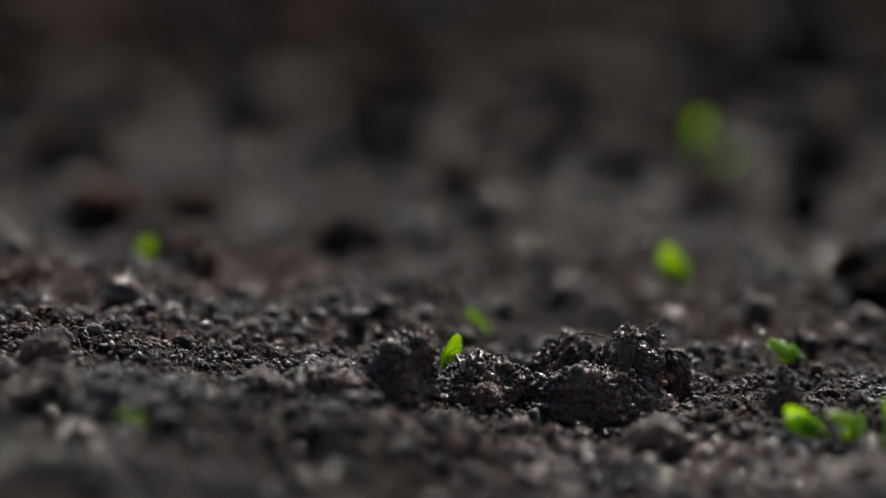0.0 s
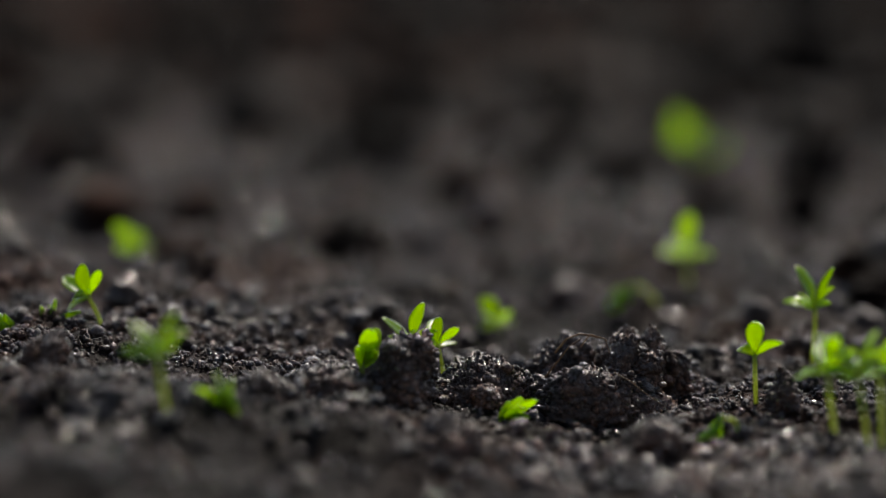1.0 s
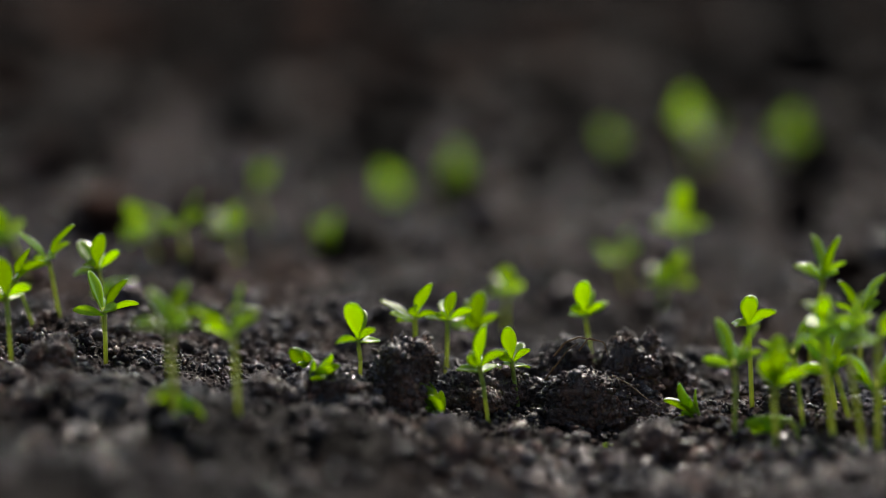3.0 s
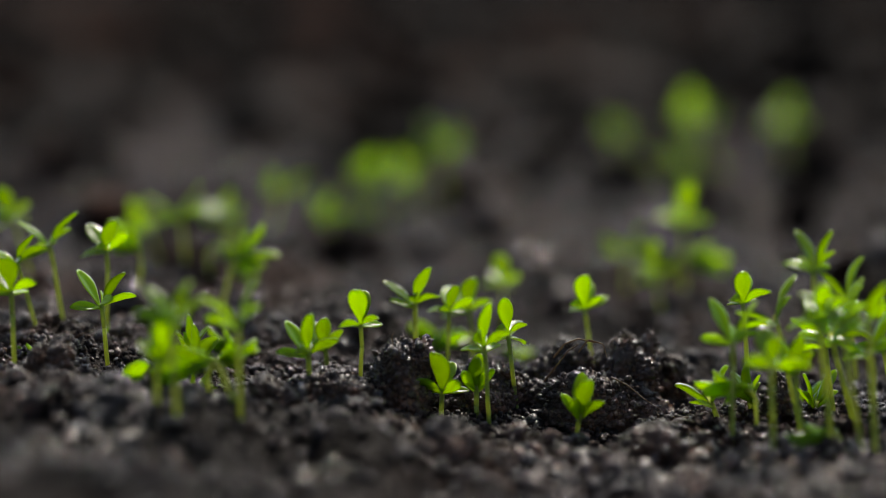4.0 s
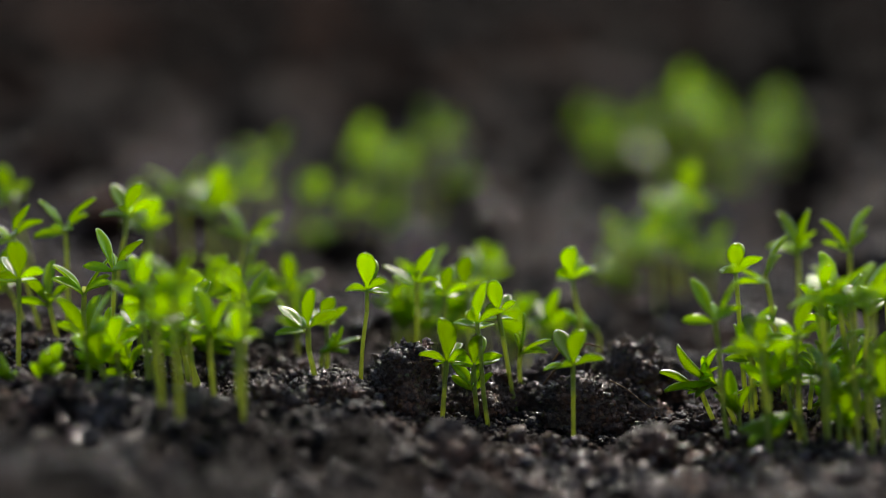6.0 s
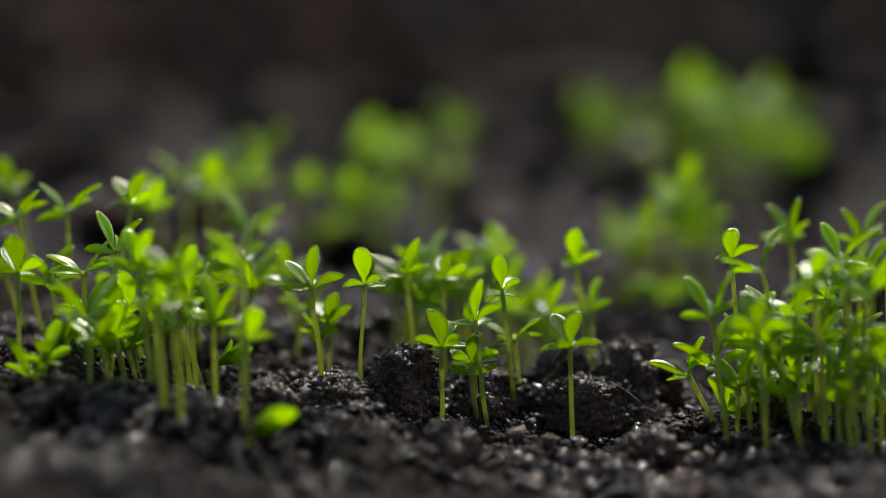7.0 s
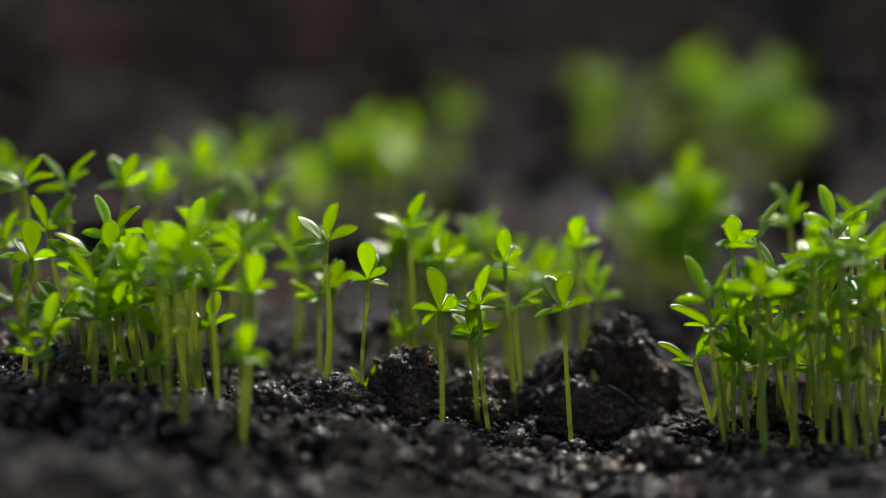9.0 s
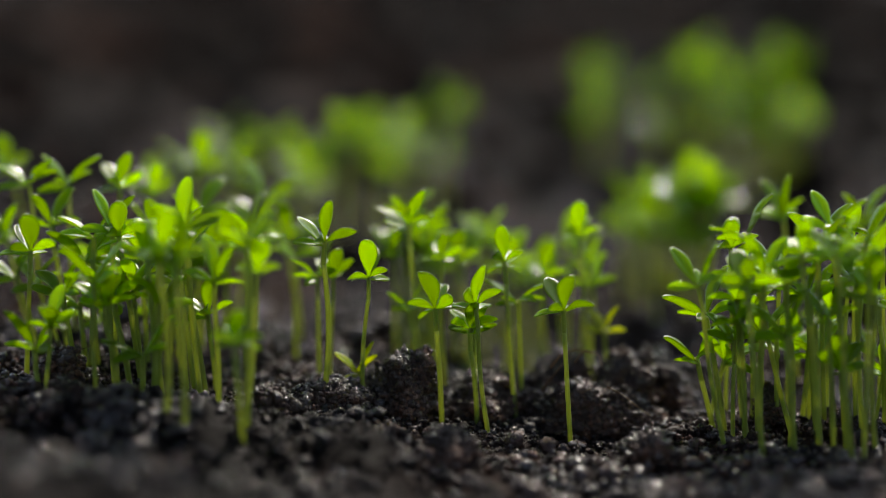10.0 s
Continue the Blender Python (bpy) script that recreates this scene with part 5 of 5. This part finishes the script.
seedling(0.1003, 0.3293, 0.0052, [(3.3, -4.4, -3.8), (4.1, -4.1, 5.8), (5, -5.1, 12.8), (5.8, -4.9, 18.8), (6.7, -3.8, 24.5), (7.5, -4.7, 29.8), (8.3, -5.3, 35), (9.2, -4.6, 40), (10, -5.3, 44.7)], face=114, size=1.32)
seedling(0.1275, 0.3450, 0.0066, [(6.3, -2.1, -1.4), (6.8, -2.6, 6.5), (7.2, -2, 11.7), (7.7, -1.1, 16.4), (8.2, -1, 21.1), (8.6, -3.7, 25.2), (9.1, -1.2, 29.1), (9.5, -1, 32.9), (10, -3.3, 36.6)], face=119, size=1.32)
seedling(0.1099, 0.3501, 0.0071, [(6.7, -4.5, -1.1), (7.2, -4.2, 2.9), (7.6, -5.3, 5.5), (8, -4.2, 8), (8.4, -2.5, 10.1), (8.8, -4.8, 12.3), (9.2, -4.2, 14.4), (9.6, -2.4, 16.3), (10, -2.5, 18.4)], face=-51, size=1.32)
seedling(0.0624, 0.3202, 0.0040, [(4.7, -2.9, -2.3), (5.4, -2.7, 5.8), (6, -2.8, 11.5), (6.7, -2.9, 16.6), (7.3, -2.9, 21.4), (8, -2.3, 25.8), (8.7, -4, 30.3), (9.3, -1.8, 34.4), (10, -3.5, 38.4)], face=-54, size=1.32)
seedling(0.1370, 0.3434, 0.0089, [(6.7, -3.7, -1), (7.1, -3.9, 3), (7.5, -4.1, 6), (7.9, -2.2, 8.4), (8.3, -2.5, 11.1), (8.8, -2.3, 13.5), (9.2, -3.2, 15.5), (9.6, -5, 17.7), (10, -2, 19.8)], face=10, size=1.32)
seedling(0.0821, 0.3314, 0.0057, [(3.9, -1.5, -3.1), (4.7, -1.2, 1), (5.4, -0.9, 4.1), (6.2, -1.4, 6.7), (7, -0.8, 9.4), (7.7, 0.8, 11.9), (8.5, -0.2, 14.4), (9.2, -0.9, 16.7), (10, 1.1, 19)], face=59, size=1.32)
seedling(0.1223, 0.3457, 0.0043, [(6.5, -2.9, -0.9), (6.9, -3.2, 4), (7.4, -2.7, 7.6), (7.8, -2.3, 10.6), (8.2, -3.2, 13.5), (8.7, -4.5, 16.3), (9.1, -1.8, 18.8), (9.6, -1.9, 21.5), (10, -1.9, 23.9)], face=127, size=1.32)
seedling(0.1302, 0.3377, 0.0040, [(6.7, -4.1, -0.8), (7.1, -4.7, 8), (7.5, -3.5, 14.2), (7.9, -5.1, 19.7), (8.3, -5.7, 24.8), (8.7, -3.2, 29.5), (9.2, -5.3, 34), (9.6, -4.1, 38.6), (10, -3.6, 42.7)], face=159, size=1.32)
seedling(0.0596, 0.3273, 0.0056, [(7, -2.9, -0.4), (7.4, -2.9, 4.5), (7.7, -3.6, 8), (8.1, -1.7, 10.9), (8.5, -1.5, 13.8), (8.9, -1, 16.5), (9.2, -1.3, 18.8), (9.6, -1.4, 21.4), (10, -3.5, 23.9)], face=126, size=1.32)
seedling(0.1304, 0.3462, 0.0092, [(3.6, -5.9, -3.6), (4.4, -5.9, -0.9), (5.2, -6.1, 1.4), (6, -5.7, 3.6), (6.8, -3.5, 5.5), (7.6, -4.4, 7.5), (8.4, -6.1, 9.4), (9.2, -3.3, 11.2), (10, -4.8, 13.1)], face=4, size=1.32)
seedling(0.0959, 0.3194, 0.0054, [(5.6, -0.3, -1.5), (6.2, -0.4, 6.3), (6.7, -0.3, 11.6), (7.3, -0.1, 16.6), (7.8, 0.4, 21.1), (8.4, -1.3, 25.5), (8.9, 1.4, 29.5), (9.5, -0.5, 33.5), (10, 1.7, 37.3)], face=151, size=1.32)
seedling(0.1327, 0.3368, 0.0023, [(4.5, -3.7, -2.6), (5.1, -3.9, 7.3), (5.8, -3.9, 14.6), (6.5, -4.2, 20.8), (7.2, -5, 26.6), (7.9, -3.6, 32.2), (8.6, -3.3, 37.5), (9.3, -3.4, 42.5), (10, -1.9, 47.6)], face=51, size=1.32)
seedling(0.1203, 0.3447, 0.0027, [(5.4, -4.4, -1.9), (6, -4, 5.3), (6.6, -3.5, 10.5), (7.1, -3.6, 15.1), (7.7, -2.3, 19.3), (8.3, -3.7, 23.4), (8.9, -4.4, 27.1), (9.4, -2.1, 30.7), (10, -3.3, 34.5)], face=-2, size=1.32)
seedling(0.1276, 0.3381, 0.0050, [(6.9, -2.5, -0.6), (7.3, -2.4, 6.7), (7.7, -1.7, 11.5), (8.1, -2.7, 16), (8.4, -2, 19.9), (8.8, -0.8, 23.8), (9.2, -4, 27.4), (9.6, -1, 31), (10, -1.6, 34.3)], face=-67, size=1.32)
seedling(0.0638, 0.3952, -0.0021, [(4, -1.7, -3.4), (4.7, -1.1, 5.5), (5.5, -1.3, 12.1), (6.2, -0.8, 17.7), (7, -1.3, 23.2), (7.7, -3.4, 28), (8.5, -2, 33), (9.2, -2.9, 37.5), (10, -0.8, 42.2)], face=80, size=1.32)
seedling(0.1088, 0.3495, 0.0057, [(3.5, -1.5, -3.6), (4.3, -1.5, 4.5), (5.1, -1.4, 10.3), (5.9, -1.5, 15.3), (6.7, -0.5, 20.2), (7.6, 0.5, 24.7), (8.4, -0.4, 29.3), (9.2, 0.3, 33.5), (10, -1.2, 37.5)], face=-27, size=1.32)
seedling(0.0613, 0.3953, -0.0025, [(3.6, -2, -3.6), (4.4, -2.1, 4.8), (5.2, -1.8, 11.1), (6, -0.3, 16.5), (6.8, -1.5, 21.7), (7.6, -1, 26.7), (8.4, 0.5, 31.4), (9.2, -0.8, 35.9), (10, 0.4, 40.3)], face=-58, size=1.32)
seedling(0.1249, 0.3445, 0.0042, [(7.5, -3.5, -0.1), (7.8, -4, 5.9), (8.1, -3.6, 10.4), (8.4, -2.4, 14.2), (8.7, -5, 18), (9.1, -3.8, 21.3), (9.4, -4.2, 24.5), (9.7, -3.1, 27.6), (10, -2, 30.7)], face=-58, size=1.32)
seedling(0.1072, 0.3648, 0.0064, [(4.3, -2.6, -3.1), (5, -2, 3.3), (5.7, -2.3, 8), (6.4, -3, 12.2), (7.2, -0.8, 16.1), (7.9, -0.7, 19.6), (8.6, -0.7, 23.3), (9.3, -1.2, 26.8), (10, -1.2, 29.9)], face=89, size=1.32)
seedling(0.0653, 0.1283, 0.0041, [(6.7, -2.1, 0.4), (7.1, -2.3, 3.3), (7.5, -2.6, 5.4), (7.9, -2.6, 7.3), (8.3, -2.5, 9.2), (8.8, -2, 10.9), (9.2, -2, 12.5), (9.6, -0.6, 14), (10, -2.9, 15.6)], face=-68, size=1.32)
seedling(0.0577, 0.1433, 0.0018, [(5.6, -1.2, -0.3), (6.2, -1, 4.2), (6.7, -1.8, 7.5), (7.3, -1.7, 10.2), (7.8, -1.6, 12.9), (8.4, -0.9, 15.4), (8.9, -0.2, 17.9), (9.5, -2.1, 20.2), (10, -1.9, 22.4)], face=110, size=1.32)
seedling(0.0558, 0.1264, 0.0011, [(7.2, 0.6, 0.6), (7.5, 0.4, 4.2), (7.9, 0.6, 6.7), (8.2, -0.3, 8.9), (8.6, 0.8, 11), (8.9, 1.1, 13), (9.3, 1, 14.9), (9.6, 2.1, 16.7), (10, 0.4, 18.5)], face=-22, size=1.32)
seedling(0.0740, 0.1244, 0.0006, [(4.3, -1.4, -0.9), (5, -1.1, 4.7), (5.8, -0.7, 8.6), (6.5, -0.7, 12.3), (7.2, -2, 15.5), (7.9, -0.7, 18.7), (8.6, -1.7, 21.6), (9.3, 0.5, 24.7), (10, -1.2, 27.3)], face=130, size=1.32)
seedling(0.0623, 0.1317, 0.0049, [(7.4, -2.4, 0.6), (7.7, -2.4, 5.5), (8, -2.5, 9.2), (8.4, -1.4, 12.3), (8.7, -2.7, 15.2), (9, -1.3, 17.9), (9.3, -3.5, 20.5), (9.7, -2.2, 23), (10, -1.2, 25.5)], face=-61, size=1.32)
seedling(0.0675, 0.1311, 0.0063, [(8, -0.7, 1), (8.2, -0.9, 5.1), (8.5, -0.7, 8), (8.7, -0.1, 10.5), (9, 0.2, 12.9), (9.2, -1, 15.1), (9.5, -1.3, 17.2), (9.7, -0.4, 19.2), (10, -0.8, 21.2)], face=55, size=1.32)
seedling(0.0551, 0.1505, 0.0031, [(3.9, -0.1, -1.6), (4.7, 0, 1.4), (5.4, -0.1, 3.6), (6.2, -0.3, 5.7), (6.9, 0.1, 7.5), (7.7, 0.2, 9.3), (8.5, 1.6, 11.1), (9.2, 2, 12.8), (10, 0.6, 14.4)], face=-53, size=1.32)
seedling(0.0687, 0.1193, 0.0005, [(7.9, -0.3, 1.2), (8.1, -0.3, 4.8), (8.4, 0, 7.3), (8.7, -0.9, 9.6), (8.9, 1.2, 11.6), (9.2, -0.9, 13.6), (9.5, 0.5, 15.7), (9.7, 0.5, 17.4), (10, 1, 19.1)], face=-60, size=1.32)
seedling(0.0634, 0.1325, 0.0068, [(7.4, -2.2, 0.6), (7.8, -2.4, 3.9), (8.1, -2.4, 6.2), (8.4, -2.7, 8.3), (8.7, -3, 10.1), (9, -2.2, 12), (9.4, -1.4, 13.7), (9.7, -2.1, 15.2), (10, -2.2, 17)], face=63, size=1.32)
seedling(0.0750, 0.1248, 0.0009, [(6.6, -0.8, 0.3), (7, -0.7, 7), (7.5, -1, 11.4), (7.9, -1.8, 15.4), (8.3, -0.7, 19.2), (8.7, -0.1, 22.7), (9.2, -1.7, 26.2), (9.6, -0.3, 29.3), (10, -1.2, 32.4)], face=-8, size=1.32)
seedling(-0.0744, 0.2421, 0.0014, [(5.4, 2.2, -1.3), (5.9, 2.1, 5.1), (6.5, 2.1, 9.2), (7.1, 2.9, 13.4), (7.7, 1, 16.9), (8.3, 3.2, 20.3), (8.8, 2.4, 23.7), (9.4, 2.5, 26.9), (10, 3.1, 30)], face=88, size=1.32)
seedling(-0.0434, 0.2091, 0.0038, [(6.4, 0.5, -0.2), (6.8, 1, 3.2), (7.3, 1.1, 6), (7.7, 0.2, 8.3), (8.2, -1, 10.6), (8.6, 0.4, 12.7), (9.1, 0.7, 14.7), (9.5, 1.6, 16.6), (10, 0.7, 18.5)], face=12, size=1.32)
seedling(-0.0143, 0.2209, -0.0009, [(6.7, 1.5, 0), (7.1, 1.6, 7.7), (7.5, 1.6, 13), (7.9, 2.3, 17.8), (8.3, 0.4, 22.1), (8.8, 2.7, 26.2), (9.2, 0.4, 30.1), (9.6, 2.6, 33.8), (10, 2.5, 37.4)], face=0, size=1.32)
seedling(-0.0307, 0.1843, 0.0024, [(5.6, 2.8, -0.6), (6.2, 3.2, 7.1), (6.7, 2.6, 12), (7.3, 3.7, 16.9), (7.8, 3, 21.1), (8.4, 1.6, 25.1), (8.9, 1.9, 29.1), (9.5, 3, 33.1), (10, 1.1, 36.4)], face=-38, size=1.32)
seedling(-0.0476, 0.2334, 0.0088, [(7.8, 1.1, 0.4), (8.1, 0.7, 4.2), (8.4, 1.2, 6.6), (8.6, 1.4, 8.6), (8.9, 1.7, 10.8), (9.2, 2.1, 12.7), (9.5, 2.3, 14.4), (9.7, 0.6, 16.1), (10, 0, 17.8)], face=-25, size=1.32)
seedling(-0.0213, 0.2263, -0.0014, [(4.9, 2.5, -1.3), (5.5, 2.6, 3.9), (6.2, 3, 7.9), (6.8, 3, 11.1), (7.4, 1.6, 14.3), (8.1, 1.9, 17.3), (8.7, 1.1, 20), (9.4, 1.4, 22.9), (10, 2.7, 25.7)], face=-7, size=1.32)


# ---- dry root fibres ----
def root_fibre(points, thick, label):
    """A thin hair of root, bent through a few points."""
    n, k = 14, 5
    pts = [Vector(p) for p in points]
    bm = bmesh.new()
    rings = []
    for i in range(n + 1):
        u = i / n * (len(pts) - 1)
        j = min(int(u), len(pts) - 2)
        f = u - j
        f = f * f * (3 - 2 * f) * 0.4 + f * 0.6
        c = pts[j].lerp(pts[j + 1], f)
        way = (pts[j + 1] - pts[j]).normalized()
        a = way.orthogonal().normalized()
        b = way.cross(a)
        r = thick * (1 - 0.6 * i / n)
        rings.append([bm.verts.new(c + a * r * math.cos(q * 2 * math.pi / k) + b * r * math.sin(q * 2 * math.pi / k)) for q in range(k)])
    for a, b in zip(rings, rings[1:]):
        for q in range(k):
            bm.faces.new((a[q], a[(q + 1) % k], b[(q + 1) % k], b[q]))
    bm.faces.new(rings[0][::-1])
    bm.faces.new(rings[-1])
    me = bpy.data.meshes.new("root_fibre")
    bm.to_mesh(me)
    bm.free()
    me.materials.append(FIBRE)
    return tagged(new("root_fibre", me), label, "root fibre", "dry fibres in the soil")


root_fibre([(-0.0810, -0.0049, 0.0150), (-0.0793, -0.0049, 0.0169), (-0.0747, -0.0049, 0.0191), (-0.0701, -0.0049, 0.0218)], 0.00013, 'thin reddish brown dry root hair standing on the soil')
root_fibre([(-0.0867, -0.0057, 0.0154), (-0.0871, -0.0057, 0.0190), (-0.0862, -0.0057, 0.0226), (-0.0850, -0.0057, 0.0244)], 0.0001, 'thin reddish brown dry root hair standing on the soil')
root_fibre([(-0.0046, 0.0023, 0.0114), (-0.0022, 0.0023, 0.0116), (-0.0007, 0.0023, 0.0121), (0.0003, 0.0023, 0.0124)], 0.0002, 'short orange brown fibre on a wet clod')
root_fibre([(0.0243, 0.0090, 0.0097), (0.0267, 0.0090, 0.0128), (0.0297, 0.0090, 0.0140), (0.0336, 0.0090, 0.0131)], 0.0003, 'coarse brown fibre draped over a clod')
root_fibre([(0.0297, 0.0086, 0.0110), (0.0318, 0.0086, 0.0139), (0.0351, 0.0086, 0.0129), (0.0360, 0.0086, 0.0098)], 0.00022, 'coarse brown fibre draped over a clod')
root_fibre([(0.0223, 0.0097, 0.0042), (0.0250, 0.0097, 0.0077), (0.0276, 0.0097, 0.0112), (0.0297, 0.0097, 0.0126)], 0.00025, 'coarse brown fibre draped over a clod')
root_fibre([(0.0367, 0.0044, 0.0065), (0.0403, 0.0044, 0.0046), (0.0439, 0.0044, 0.0016), (0.0476, 0.0044, -0.0009)], 0.0002, 'pale yellowish root fibre lying on the soil')
root_fibre([(-0.0107, 0.0004, 0.0148), (-0.0111, 0.0004, 0.0162), (-0.0106, 0.0004, 0.0174)], 0.0001, 'thin dark root hair on top of a clod')


# ---- growth: each seedling pushes up out of the soil, sways, and opens its leaves ----
def grow(root, rows, height, leaves, necks, seed, hook):
    rng = random.Random(seed * 7)
    base = root.location.copy()
    first = rows[0][0]
    path = list(rows)
    if first > 0.0:
        lead = min(0.7, first)
        if first - lead > 0.05:
            path = [(0.0, 0.0, -11.0), (first - lead, 0.0, -11.0)] + path
        else:
            path = [(0.0, 0.0, -11.0)] + path
    if path[-1][0] < 10.0:
        path.append((10.0, path[-1][1], path[-1][2]))
    keys = []
    for t, dx, dz in path:
        if t >= first:
            dz -= 2.8 * max(0.0, 1 - (t - first) / 1.6)
        lean = Vector((dx, rng.uniform(-0.04, 0.04) * abs(dz), dz)) / 1000 if dz > 0 else Vector((dx, 0, 12 + dz)) / 1000
        way = (lean + Vector((0, 0, 0.003))).normalized() if dz > 0 else Vector((0, 0, 1))
        joint = base + (lean if dz > 0 else Vector((dx / 1000, 0, dz / 1000)))
        turn = Vector((0, 0, 1)).rotation_difference(way).to_matrix().to_4x4()
        keys.append((t, Matrix.Translation(joint - way * height) @ turn))
    walk(root, keys)
    droop = rng.choice((-1, 1)) * rng.uniform(80, 150)
    droop = droop if hook is None else hook
    times = [0.0] + [t for t, _, _ in path if t > 0]
    early = 0.7 if first == 0 else 0.0

    quick = 2.2 if first < 0.25 else 1.0  # the first sprouts open soonest

    def bent(t, joints):
        """The stem's tip after so many of its joints, bowed while young and straight later."""
        bow = droop * (1 - smooth_step(-0.1, 1.2, (t - first) * quick + early))
        m = pose(0, 0, height - NECK * NECK_STEP)
        for i in range(joints):
            m = m @ pose(0, 0, NECK_STEP if i else 0, 0, bow / NECK, 0)
        return m

    for i, nk in enumerate(necks):
        walk(nk, [(t, bent(t, i + 1) @ Matrix.Diagonal((*nk.scale, 1))) for t in times])
    for lf, az, wide, fan, recurve, low, phase in leaves:
        lrows = []
        for t in times:
            age = (t - first) * quick
            opening = 0.10 + 0.90 * smooth_step(0.3, 2.3, age + early * 0.6)
            tilt = wide * opening + 6 * math.sin(1.9 * t + phase) * opening
            spread_out = fan * (0.15 + 0.85 * smooth_step(0.2, 1.9, age + early * 0.6))
            m = bent(t, NECK) @ pose(0, 0, NECK_STEP - 0.0003 - low - 0.0022 * (1 - smooth_step(0.3, 3.5, age + early))) @ pose(0, 0, 0, 0, 0, az)
            m = m @ pose(0, 0, 0, tilt, 0, 0) @ pose(0, 0, 0, 0, spread_out, 0) @ pose(0, 0, 0, recurve * opening, 0, 0)
            lrows.append((t, m))
        walk(lf, lrows)


def tip_clod(clod):
    """A sprout lifts this clod on edge until it drops back."""
    p = clod.location.copy()
    rows = []
    for t, up, rx, ry in ((0, 0, 0, 0), (7.7, 0, 0, 0), (8.0, 1.2, 3, -6), (8.2, 3.6, 8, -20), (8.4, 6.4, 12, -30), (8.7, 7.6, 14, -33), (9.05, 7.8, 14, -34), (9.2, -0.6, -4, 2), (10, -0.8, -4, 2)):
        rows.append((t, pose(p.x + max(0, up) * 0.0004, p.y, p.z + up / 1000, rx, ry, 0)))
    walk(clod, rows)


def motions():
    tip_clod(tipped_clod)
    for plant in GROWN:
        grow(*plant)


motions()
